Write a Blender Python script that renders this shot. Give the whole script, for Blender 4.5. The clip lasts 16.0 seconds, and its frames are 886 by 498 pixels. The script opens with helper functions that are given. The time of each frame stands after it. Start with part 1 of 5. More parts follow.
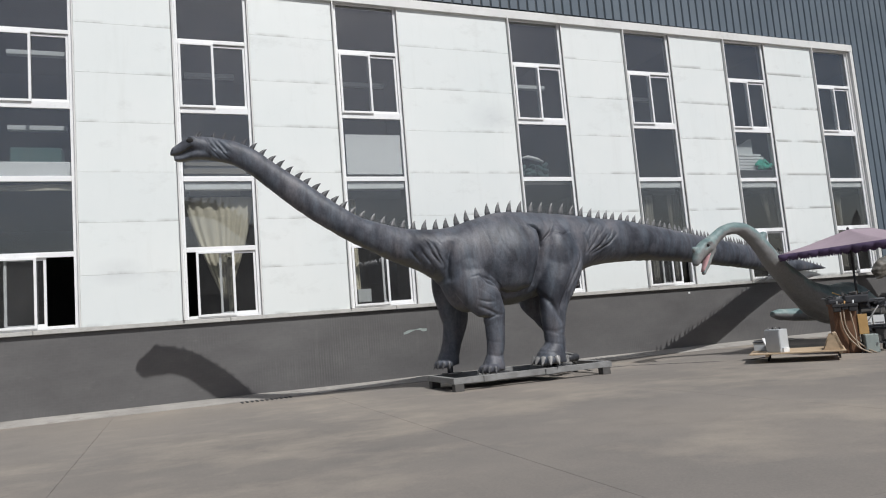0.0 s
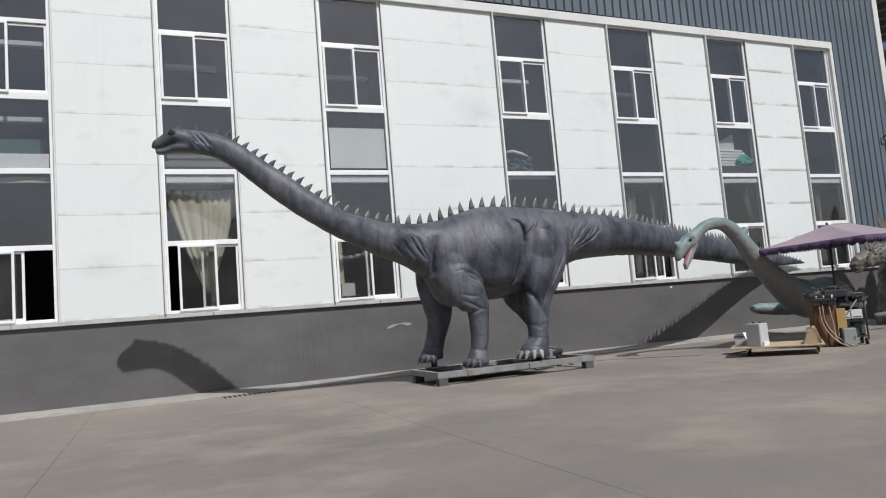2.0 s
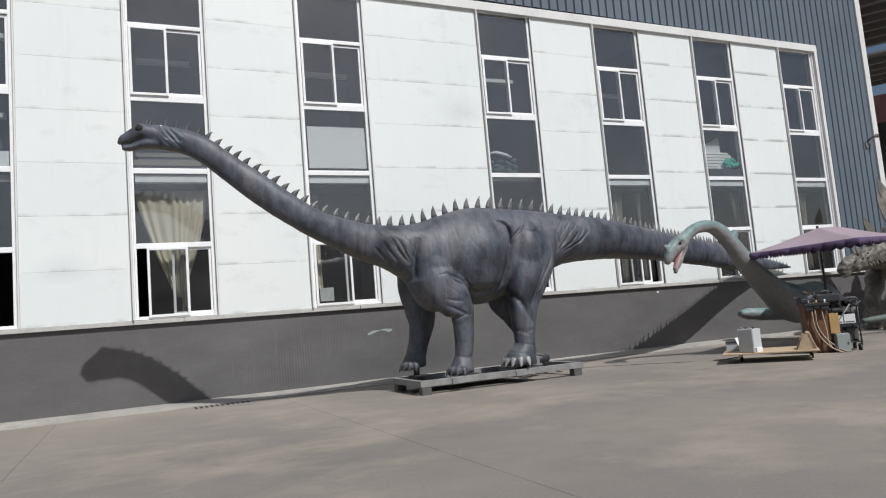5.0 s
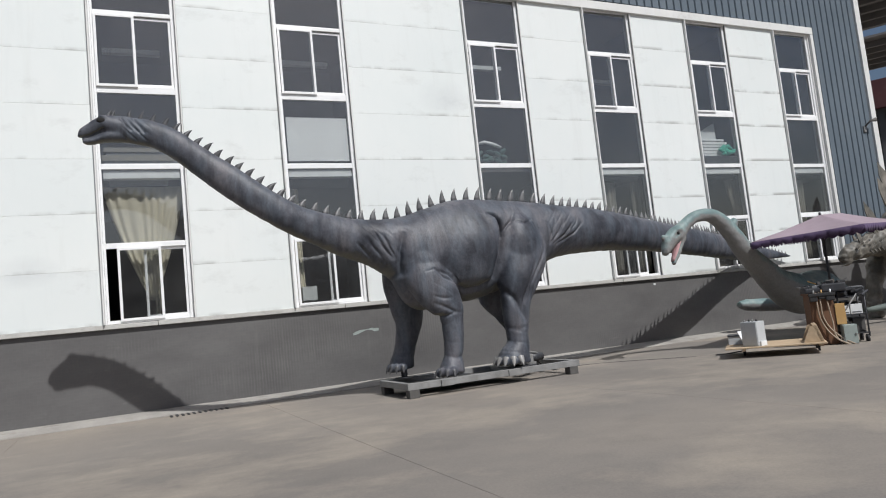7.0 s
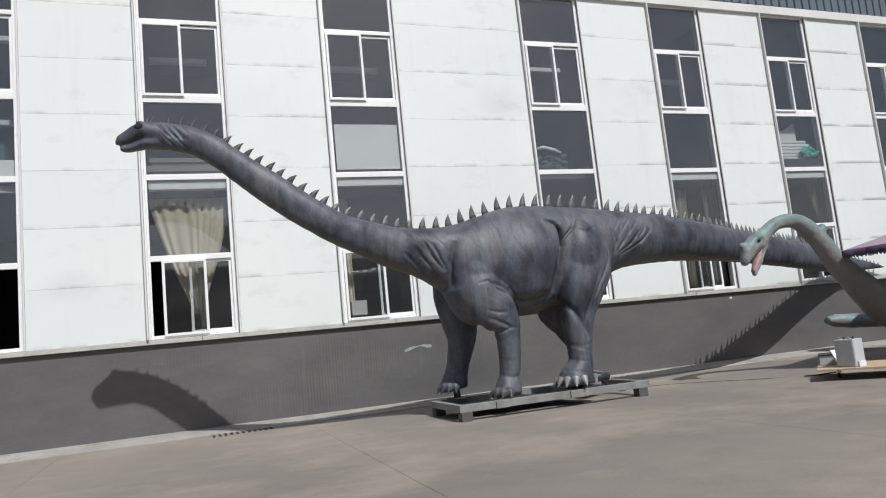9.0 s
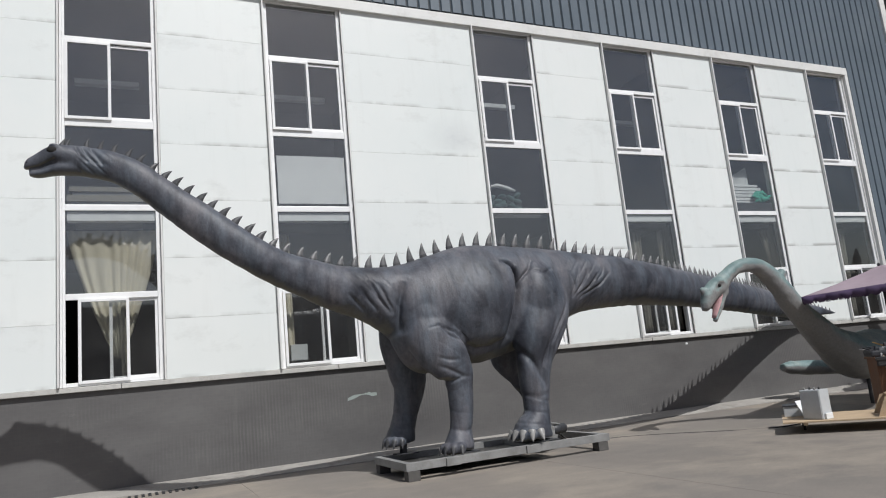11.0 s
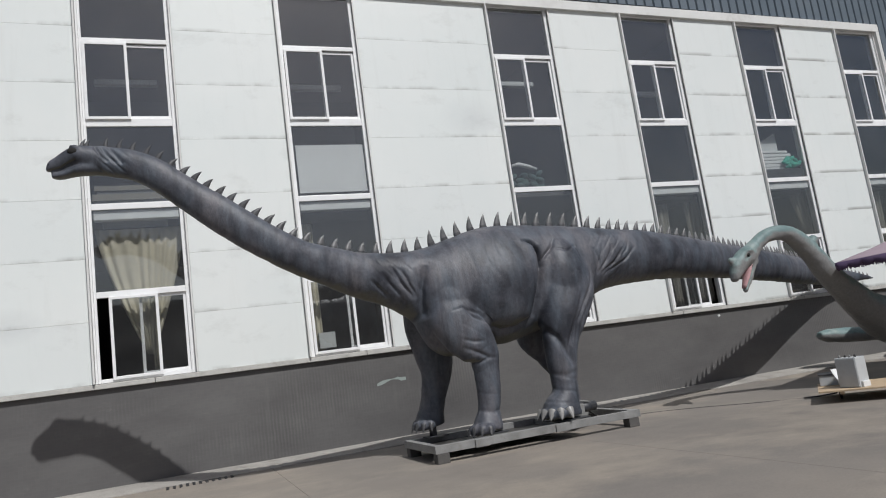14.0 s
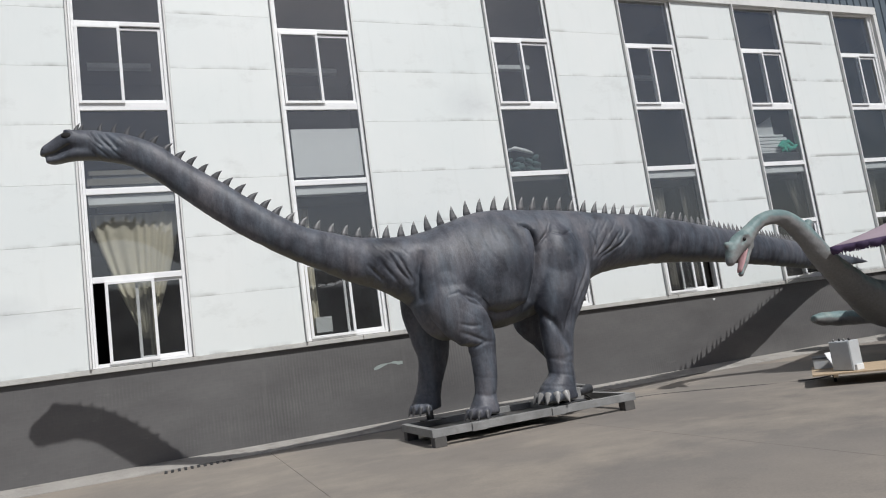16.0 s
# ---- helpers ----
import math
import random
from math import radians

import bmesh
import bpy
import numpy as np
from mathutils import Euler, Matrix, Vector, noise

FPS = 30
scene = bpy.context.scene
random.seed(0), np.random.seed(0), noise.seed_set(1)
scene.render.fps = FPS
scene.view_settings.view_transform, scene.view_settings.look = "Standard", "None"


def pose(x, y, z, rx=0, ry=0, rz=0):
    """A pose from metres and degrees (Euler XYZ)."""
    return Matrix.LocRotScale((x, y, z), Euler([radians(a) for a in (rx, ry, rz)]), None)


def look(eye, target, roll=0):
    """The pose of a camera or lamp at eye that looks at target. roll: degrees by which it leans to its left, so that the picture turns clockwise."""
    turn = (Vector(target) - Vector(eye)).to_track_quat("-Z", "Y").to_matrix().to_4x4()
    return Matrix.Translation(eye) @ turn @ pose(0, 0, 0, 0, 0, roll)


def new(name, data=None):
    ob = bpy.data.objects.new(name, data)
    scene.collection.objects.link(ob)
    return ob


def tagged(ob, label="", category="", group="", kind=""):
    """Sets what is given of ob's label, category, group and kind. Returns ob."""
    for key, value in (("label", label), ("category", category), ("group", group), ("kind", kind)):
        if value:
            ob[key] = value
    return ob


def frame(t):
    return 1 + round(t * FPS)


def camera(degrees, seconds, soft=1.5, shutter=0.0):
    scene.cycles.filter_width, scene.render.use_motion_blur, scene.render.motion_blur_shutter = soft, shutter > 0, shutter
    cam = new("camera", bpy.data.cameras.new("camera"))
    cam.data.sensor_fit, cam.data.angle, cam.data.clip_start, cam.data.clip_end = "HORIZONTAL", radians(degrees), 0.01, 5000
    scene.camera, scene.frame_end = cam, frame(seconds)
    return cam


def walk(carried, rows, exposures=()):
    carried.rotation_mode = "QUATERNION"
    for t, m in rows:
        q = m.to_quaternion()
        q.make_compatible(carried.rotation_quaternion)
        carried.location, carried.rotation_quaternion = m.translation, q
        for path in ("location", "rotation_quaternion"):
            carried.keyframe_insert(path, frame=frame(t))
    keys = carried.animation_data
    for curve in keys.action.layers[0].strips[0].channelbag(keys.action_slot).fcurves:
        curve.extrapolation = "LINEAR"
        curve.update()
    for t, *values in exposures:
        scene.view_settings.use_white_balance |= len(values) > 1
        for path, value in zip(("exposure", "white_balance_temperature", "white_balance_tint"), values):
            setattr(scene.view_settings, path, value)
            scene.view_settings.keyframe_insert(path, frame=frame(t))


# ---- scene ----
cam = camera(64.1, 16.0, soft=1.1)
PATH = [
    (0, (-0.006, -15.899, 1.253), (0.714, -14.045, 1.463), -4.7),
    (0.5, (-0.011, -15.905, 1.249), (0.717, -14.055, 1.466), -4.8),
    (1, (-0.005, -15.9, 1.233), (0.732, -14.054, 1.455), -4.9),
    (1.5, (-0.01, -15.892, 1.25), (0.736, -14.047, 1.454), -4.7),
    (2, (-0.027, -15.879, 1.271), (0.737, -14.041, 1.459), -4.7),
    (2.5, (-0.042, -15.859, 1.297), (0.762, -14.038, 1.5), -4.7),
    (3, (-0.046, -15.846, 1.287), (0.773, -14.034, 1.5), -4.7),
    (5.5, (0.304, -15.157, 1.247), (1.117, -13.34, 1.443), -4.9),
    (6, (0.515, -15.032, 1.205), (1.19, -13.161, 1.413), -5.3),
    (6.5, (0.564, -14.971, 1.314), (1.244, -13.098, 1.489), -5.5),
    (7, (0.515, -14.729, 1.315), (1.351, -12.921, 1.5), -5.9),
    (7.5, (0.613, -14.494, 1.275), (1.412, -12.675, 1.501), -5.6),
    (8, (0.82, -14.35, 1.286), (1.549, -12.504, 1.531), -5.4),
    (8.2, (0.845, -14.274, 1.287), (1.56, -12.422, 1.53), -5.6),
    (10.3, (1.294, -13.461, 1.419), (1.936, -11.585, 1.683), -5.2),
    (10.5, (1.309, -13.378, 1.47), (1.982, -11.515, 1.745), -5.2),
    (11, (1.297, -13.197, 1.426), (2.11, -11.402, 1.769), -5.6),
    (11.5, (1.393, -13.188, 1.406), (2.134, -11.366, 1.768), -5.4),
    (12, (1.422, -13.181, 1.418), (2.154, -11.355, 1.781), -6.2),
    (12.5, (1.413, -13.175, 1.429), (2.133, -11.343, 1.785), -6.6),
    (13, (1.438, -13.204, 1.432), (2.141, -11.364, 1.777), -7.0),
    (13.5, (1.466, -13.207, 1.406), (2.164, -11.362, 1.737), -7.3),
    (14, (1.464, -13.209, 1.408), (2.194, -11.372, 1.714), -7.8),
    (14.5, (1.457, -13.21, 1.431), (2.199, -11.374, 1.714), -7.8),
    (15, (1.452, -13.197, 1.408), (2.193, -11.36, 1.68), -7.8),
    (15.5, (1.453, -13.212, 1.426), (2.197, -11.374, 1.687), -7.8),
    (16, (1.449, -13.206, 1.425), (2.187, -11.366, 1.684), -7.9),
]
EXPOSURES = [(0.0, 0.02), (3.0, 0.02), (5.5, 0.08), (8.0, 0.08), (10.5, 0.03), (11.0, -0.01), (11.5, -0.09), (12.0, -0.11), (12.5, -0.14), (14.0, -0.17), (14.5, -0.14), (16.0, -0.02)]
walk(cam, [(t, look(eye, target, roll)) for t, eye, target, roll in PATH], [(t, stops, 6140, 10) for t, stops in EXPOSURES])

# ---- sky and sun ----
TO_SUN = Vector((0.275, -1.0, 1.275)).normalized()
world = bpy.data.worlds.new("sky")
scene.world = world
world.use_nodes = True
wn = world.node_tree.nodes
sky = wn.new("ShaderNodeTexSky")
sky.sky_type = "NISHITA"
sky.sun_disc = False
sky.sun_elevation = math.asin(TO_SUN.z)
sky.sun_rotation = math.atan2(TO_SUN.x, TO_SUN.y)
sky.air_density, sky.dust_density, sky.ozone_density = 1.0, 3.0, 1.0
world.node_tree.links.new(sky.outputs[0], wn["Background"].inputs[0])
wn["Background"].inputs[1].default_value = 0.053
sun_data = bpy.data.lights.new("sun", "SUN")
sun_data.energy, sun_data.angle, sun_data.color = 3.6, radians(0.6), (1.0, 0.965, 0.91)
sun = new("sun", sun_data)
sun.matrix_world = look((12, -30, 36), Vector((12, -30, 36)) - TO_SUN)


# ---- materials ----
def mat(name, rough=0.6, metal=0.0, spec=0.5):
    m = bpy.data.materials.new(name)
    m.use_nodes = True
    b = m.node_tree.nodes["Principled BSDF"]
    b.inputs["Roughness"].default_value = rough
    b.inputs["Metallic"].default_value = metal
    b.inputs["Specular IOR Level"].default_value = spec
    return m, m.node_tree, b


def node(tree, kind, **values):
    n = tree.nodes.new(kind)
    for key, value in values.items():
        n.inputs[key.replace("_", " ")].default_value = value
    return n


def coords(tree, scale=(1, 1, 1), turned=True):
    geo = tree.nodes.new("ShaderNodeNewGeometry")
    mp = tree.nodes.new("ShaderNodeMapping")
    mp.inputs["Scale"].default_value = scale
    mp.inputs["Rotation"].default_value = (0.6, 0.5, 0.7) if turned else (0, 0, 0)
    tree.links.new(geo.outputs["Position"], mp.inputs["Vector"])
    return mp.outputs["Vector"]


def noise_tex(tree, vec, scale, detail=4.0, rough=0.55):
    n = node(tree, "ShaderNodeTexNoise", Scale=scale, Detail=detail, Roughness=rough)
    tree.links.new(vec, n.inputs["Vector"])
    return n.outputs["Fac"]


def ramp(tree, fac, stops):
    r = tree.nodes.new("ShaderNodeValToRGB")
    e = r.color_ramp.elements
    while len(e) < len(stops):
        e.new(0.5)
    for k, (p, c) in enumerate(stops):
        e[k].position = p
        e[k].color = (*c, 1.0) if len(c) == 3 else c
    tree.links.new(fac, r.inputs["Fac"])
    return r.outputs["Color"]


def blend(tree, fac, a, b, how="MIX"):
    m = tree.nodes.new("ShaderNodeMix")
    m.data_type, m.blend_type = "RGBA", how
    for sock, v in ((m.inputs[0], fac), (m.inputs[6], a), (m.inputs[7], b)):
        if isinstance(v, bpy.types.NodeSocket):
            tree.links.new(v, sock)
        elif isinstance(v, (int, float)):
            sock.default_value = v
        else:
            sock.default_value = (*v, 1.0)
    return m.outputs[2]


def bump(tree, bsdf, fac, strength=0.3, dist=0.02, after=None):
    b = node(tree, "ShaderNodeBump", Strength=strength, Distance=dist)
    tree.links.new(fac, b.inputs["Height"])
    if after is not None:
        tree.links.new(after, b.inputs["Normal"])
    tree.links.new(b.outputs["Normal"], bsdf.inputs["Normal"])
    return b.outputs["Normal"]


def worn(name, colour, rough=0.6, metal=0.0, vary=0.25, scale=1.5, grain=60.0, relief=0.15, dirt=(0.2, 0.18, 0.15), dirty=0.25, piece=0.0, stretch=(1, 1, 1), spec=0.5):
    """A painted or raw surface with broad stains, fine grain and a little relief."""
    m, t, b = mat(name, rough, metal, spec)
    v = coords(t, stretch)
    broad = noise_tex(t, v, scale, 5.0, 0.6)
    fine = noise_tex(t, v, grain, 3.0, 0.6)
    lo = tuple(c * (1 - vary) for c in colour)
    hi = tuple(min(1.0, c * (1 + vary * 0.6)) for c in colour)
    c = ramp(t, broad, [(0.3, lo), (0.7, hi)])
    c = blend(t, ramp(t, noise_tex(t, v, scale * 2.7, 6.0, 0.65), [(0.52, (0, 0, 0)), (0.75, (dirty, dirty, dirty))]), c, dirt)
    c = blend(t, 0.25, c, ramp(t, fine, [(0.35, lo), (0.65, hi)]))
    if piece:
        info = t.nodes.new("ShaderNodeObjectInfo")
        c = blend(t, 1.0, c, ramp(t, info.outputs["Random"], [(0.0, (1 - piece,) * 3), (1.0, (1.0,) * 3)]), "MULTIPLY")
    t.links.new(c, b.inputs["Base Color"])
    rr = ramp(t, broad, [(0.3, (max(0.02, rough - 0.1),) * 3), (0.7, (min(1, rough + 0.1),) * 3)])
    t.links.new(rr, b.inputs["Roughness"])
    bump(t, b, fine, relief, 0.004)
    return m


def panel_material():
    """White coated sandwich panel: faint water stains and broken dark joint lines, grime and painted dent shadow alike.
    """
    m, t, b = mat("white_panel", 0.42)
    v = coords(t)
    broad = noise_tex(t, v, 0.45, 5.0, 0.6)
    c = ramp(t, broad, [(0.3, (0.775, 0.812, 0.800)), (0.7, (0.815, 0.838, 0.822))])
    run = noise_tex(t, coords(t, (3.2, 3.2, 0.35)), 1.4, 6.0, 0.65)
    c = blend(t, ramp(t, run, [(0.54, (0, 0, 0)), (0.80, (0.20, 0.20, 0.20))]), c, (0.60, 0.61, 0.58))
    cloud = noise_tex(t, coords(t, (0.8, 0.8, 1.4)), 1.3, 6.0, 0.68)
    c = blend(t, ramp(t, cloud, [(0.58, (0, 0, 0)), (0.80, (0.4, 0.4, 0.4))]), c, (0.52, 0.53, 0.51))
    tc = t.nodes.new("ShaderNodeTexCoord")
    sep = t.nodes.new("ShaderNodeSeparateXYZ")
    t.links.new(tc.outputs["Object"], sep.inputs[0])
    band = ramp(t, sep.outputs["Z"], [(0.0, (1, 1, 1)), (0.028, (0.55, 0.55, 0.55)), (0.075, (0, 0, 0))])
    broken = ramp(t, noise_tex(t, coords(t, (1.6, 1.6, 0.6)), 1.1, 5.0, 0.6), [(0.46, (0, 0, 0)), (0.66, (0.62, 0.62, 0.62))])
    c = blend(t, blend(t, 1.0, band, broken, "MULTIPLY"), c, (0.30, 0.30, 0.28))
    geo = t.nodes.new("ShaderNodeNewGeometry")
    where = t.nodes.new("ShaderNodeSeparateXYZ")
    t.links.new(geo.outputs["Position"], where.inputs[0])
    side = node(t, "ShaderNodeMapRange", From_Min=10.5, From_Max=16.5, To_Min=0.0, To_Max=1.0)
    t.links.new(where.outputs["X"], side.inputs["Value"])
    # stronger on the far piers, where the smears also paint dent shadows
    smear = ramp(t, noise_tex(t, coords(t, (1.0, 1.0, 0.5)), 0.85, 4.0, 0.6), [(0.47, (0, 0, 0)), (0.56, (0.75, 0.75, 0.75))])
    smear = blend(t, 1.0, smear, ramp(t, sep.outputs["Z"], [(0.0, (1, 1, 1)), (0.035, (0.6, 0.6, 0.6)), (0.085, (0, 0, 0))]), "MULTIPLY")
    c = blend(t, blend(t, 1.0, smear, side.outputs[0], "MULTIPLY"), c, (0.27, 0.27, 0.255))
    # two soft grey rub marks
    for at, wide, tall in (((-1.02, 0, 2.85), 0.62, 0.34), ((7.75, 0, 6.42), 0.75, 0.50)):
        geo = t.nodes.new("ShaderNodeNewGeometry")
        mp = t.nodes.new("ShaderNodeMapping")
        mp.vector_type = "TEXTURE"
        mp.inputs["Location"].default_value, mp.inputs["Scale"].default_value = at, (wide, 1.0, tall)
        t.links.new(geo.outputs["Position"], mp.inputs["Vector"])
        far = node(t, "ShaderNodeVectorMath")
        far.operation = "LENGTH"
        t.links.new(mp.outputs["Vector"], far.inputs[0])
        spot = ramp(t, far.outputs["Value"], [(0.0, (0.42,) * 3), (0.45, (0.22,) * 3), (1.0, (0, 0, 0))])
        c = blend(t, blend(t, 1.0, spot, ramp(t, cloud, [(0.30, (0.35,) * 3), (0.62, (1, 1, 1))]), "MULTIPLY"), c, (0.46, 0.48, 0.50))
    info = t.nodes.new("ShaderNodeObjectInfo")
    c = blend(t, 1.0, c, ramp(t, info.outputs["Random"], [(0.0, (0.96, 0.965, 0.965)), (1.0, (1.0, 1.0, 0.995))]), "MULTIPLY")
    t.links.new(c, b.inputs["Base Color"])
    n1 = bump(t, b, noise_tex(t, v, 1.6, 3.0, 0.5), 0.25, 0.012)
    bump(t, b, noise_tex(t, v, 40.0, 3.0, 0.6), 0.06, 0.003, n1)
    return m


M_PANEL = panel_material()
M_TRIM = worn("white_trim", (0.74, 0.74, 0.72), 0.45, vary=0.08, scale=1.2, dirt=(0.4, 0.38, 0.34), dirty=0.45)
M_UPVC = worn("white_window_frame", (0.88, 0.885, 0.885), 0.33, vary=0.03, scale=2.0, relief=0.03, dirt=(0.5, 0.48, 0.45), dirty=0.25)
M_STEEL_BLUE = worn("blue_grey_sheet", (0.125, 0.155, 0.185), 0.42, vary=0.1, scale=0.6, grain=25, relief=0.03, dirt=(0.2, 0.21, 0.21), dirty=0.3)
# near-black copy of the sheet colour: groove shade as paint
M_RIB_SHADE = worn("painted_groove_shade", (0.022, 0.028, 0.036), 0.6, vary=0.1)
M_SILL = worn("weathered_sill", (0.52, 0.51, 0.48), 0.7, vary=0.2, scale=2.5, dirt=(0.2, 0.18, 0.16), dirty=0.6)
# low base colour stands in for the dimness of unlit rooms
M_ROOM = worn("room_plaster_painted_dim", (0.088, 0.085, 0.083), 0.8, vary=0.2, scale=0.8)
M_APRON = worn("pale_concrete_apron", (0.36, 0.34, 0.31), 0.85, vary=0.3, scale=1.3, grain=40, relief=0.4, dirt=(0.15, 0.13, 0.11), dirty=0.75)
M_BLACK = worn("black_rubber", (0.025, 0.025, 0.027), 0.7, vary=0.2)
M_DARK = worn("dark_plastic", (0.04, 0.042, 0.048), 0.5, vary=0.3, scale=4)
M_GALV = worn("grey_painted_steel", (0.25, 0.25, 0.245), 0.5, 0.0, vary=0.3, scale=4, dirt=(0.14, 0.12, 0.1), dirty=0.5)
M_PLATE = worn("oily_dark_plate", (0.045, 0.042, 0.040), 0.6, vary=0.3, scale=3, dirt=(0.12, 0.10, 0.085), dirty=0.5)
M_BLOCK = worn("weathered_block", (0.10, 0.095, 0.09), 0.8, vary=0.3, scale=6)
M_PLY = worn("pale_plywood", (0.50, 0.38, 0.25), 0.7, vary=0.2, scale=2, stretch=(1, 6, 6), grain=50, dirt=(0.25, 0.18, 0.12), dirty=0.4)
M_CRATE = worn("brown_cabinet_wood", (0.17, 0.085, 0.045), 0.65, vary=0.3, scale=2, stretch=(6, 6, 1), dirt=(0.07, 0.04, 0.03), dirty=0.5)
M_BOARD = worn("yellow_board", (0.50, 0.31, 0.12), 0.7, vary=0.2, scale=3)
M_BOXGREY = worn("light_grey_enamel", (0.52, 0.54, 0.55), 0.4, vary=0.06, scale=3, dirty=0.2)
M_BOXFRONT = worn("mid_grey_enamel", (0.16, 0.168, 0.175), 0.45, vary=0.06, scale=3, dirty=0.2)
M_EBOX = worn("pale_green_enamel", (0.33, 0.38, 0.36), 0.5, vary=0.1, scale=4, dirty=0.4)
M_PAPER = worn("white_carton", (0.76, 0.775, 0.77), 0.7, vary=0.05)
M_UMB = worn("faded_purple_canvas", (0.315, 0.25, 0.285), 0.85, vary=0.18, scale=1.0, grain=90, dirt=(0.2, 0.13, 0.18), dirty=0.35)
M_UMB_EDGE = worn("purple_valance", (0.085, 0.055, 0.12), 0.85, vary=0.2, scale=3)
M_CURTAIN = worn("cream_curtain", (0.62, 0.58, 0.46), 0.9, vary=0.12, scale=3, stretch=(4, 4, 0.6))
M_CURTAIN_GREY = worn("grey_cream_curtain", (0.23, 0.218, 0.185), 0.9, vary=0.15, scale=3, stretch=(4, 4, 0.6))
M_BLIND = worn("grey_white_board", (0.60, 0.625, 0.62), 0.7, vary=0.08, scale=1)
M_GREEN = worn("green_cloth", (0.05, 0.42, 0.30), 0.8, vary=0.3, scale=6)
M_TEALBOX = worn("dark_green_carton", (0.05, 0.11, 0.10), 0.8, vary=0.3, scale=3)
M_HOSE = worn("buff_hose", (0.38, 0.30, 0.22), 0.6, vary=0.15)
M_RED = worn("dull_red_sheet", (0.075, 0.020, 0.022), 0.6, vary=0.25, scale=0.5)
M_SHED = worn("dark_grey_sheet", (0.07, 0.07, 0.075), 0.6, vary=0.25, scale=0.4)
M_CANOPY = worn("brown_grey_sheet", (0.20, 0.192, 0.188), 0.6, vary=0.25, scale=0.4)
M_LOG = worn("grey_green_fibreglass", (0.105, 0.13, 0.118), 0.7, vary=0.25, scale=2)


def glass_material():
    """Slightly grey window glass: clear through, with a mirror-like sheen."""
    m, t, b = mat("window_glass", 0.02)
    out = t.nodes["Material Output"]
    clear = t.nodes.new("ShaderNodeBsdfTransparent")
    clear.inputs["Color"].default_value = (0.80, 0.81, 0.81, 1)
    gloss = node(t, "ShaderNodeBsdfGlossy", Roughness=0.03)
    gloss.inputs["Color"].default_value = (0.95, 0.96, 0.975, 1)
    facing = node(t, "ShaderNodeLayerWeight", Blend=0.5)
    power = node(t, "ShaderNodeMath")
    power.operation = "POWER"
    t.links.new(facing.outputs["Facing"], power.inputs[0])
    power.inputs[1].default_value = 4.0
    fres = node(t, "ShaderNodeMath")
    fres.operation = "MULTIPLY_ADD"
    t.links.new(power.outputs[0], fres.inputs[0])
    fres.inputs[1].default_value, fres.inputs[2].default_value = 0.9, 0.12
    mix = t.nodes.new("ShaderNodeMixShader")
    t.links.new(fres.outputs[0], mix.inputs[0])
    t.links.new(clear.outputs[0], mix.inputs[1])
    t.links.new(gloss.outputs[0], mix.inputs[2])
    dust = node(t, "ShaderNodeBsdfDiffuse")
    dust.inputs["Color"].default_value = (0.62, 0.61, 0.60, 1)
    film = t.nodes.new("ShaderNodeMixShader")
    patch = ramp(t, noise_tex(t, coords(t), 1.3, 5.0, 0.6), [(0.3, (0.010,) * 3), (0.7, (0.032,) * 3)])
    t.links.new(patch, film.inputs[0])
    t.links.new(mix.outputs[0], film.inputs[1])
    t.links.new(dust.outputs[0], film.inputs[2])
    t.links.new(film.outputs[0], out.inputs["Surface"])
    return m


M_GLASS = glass_material()


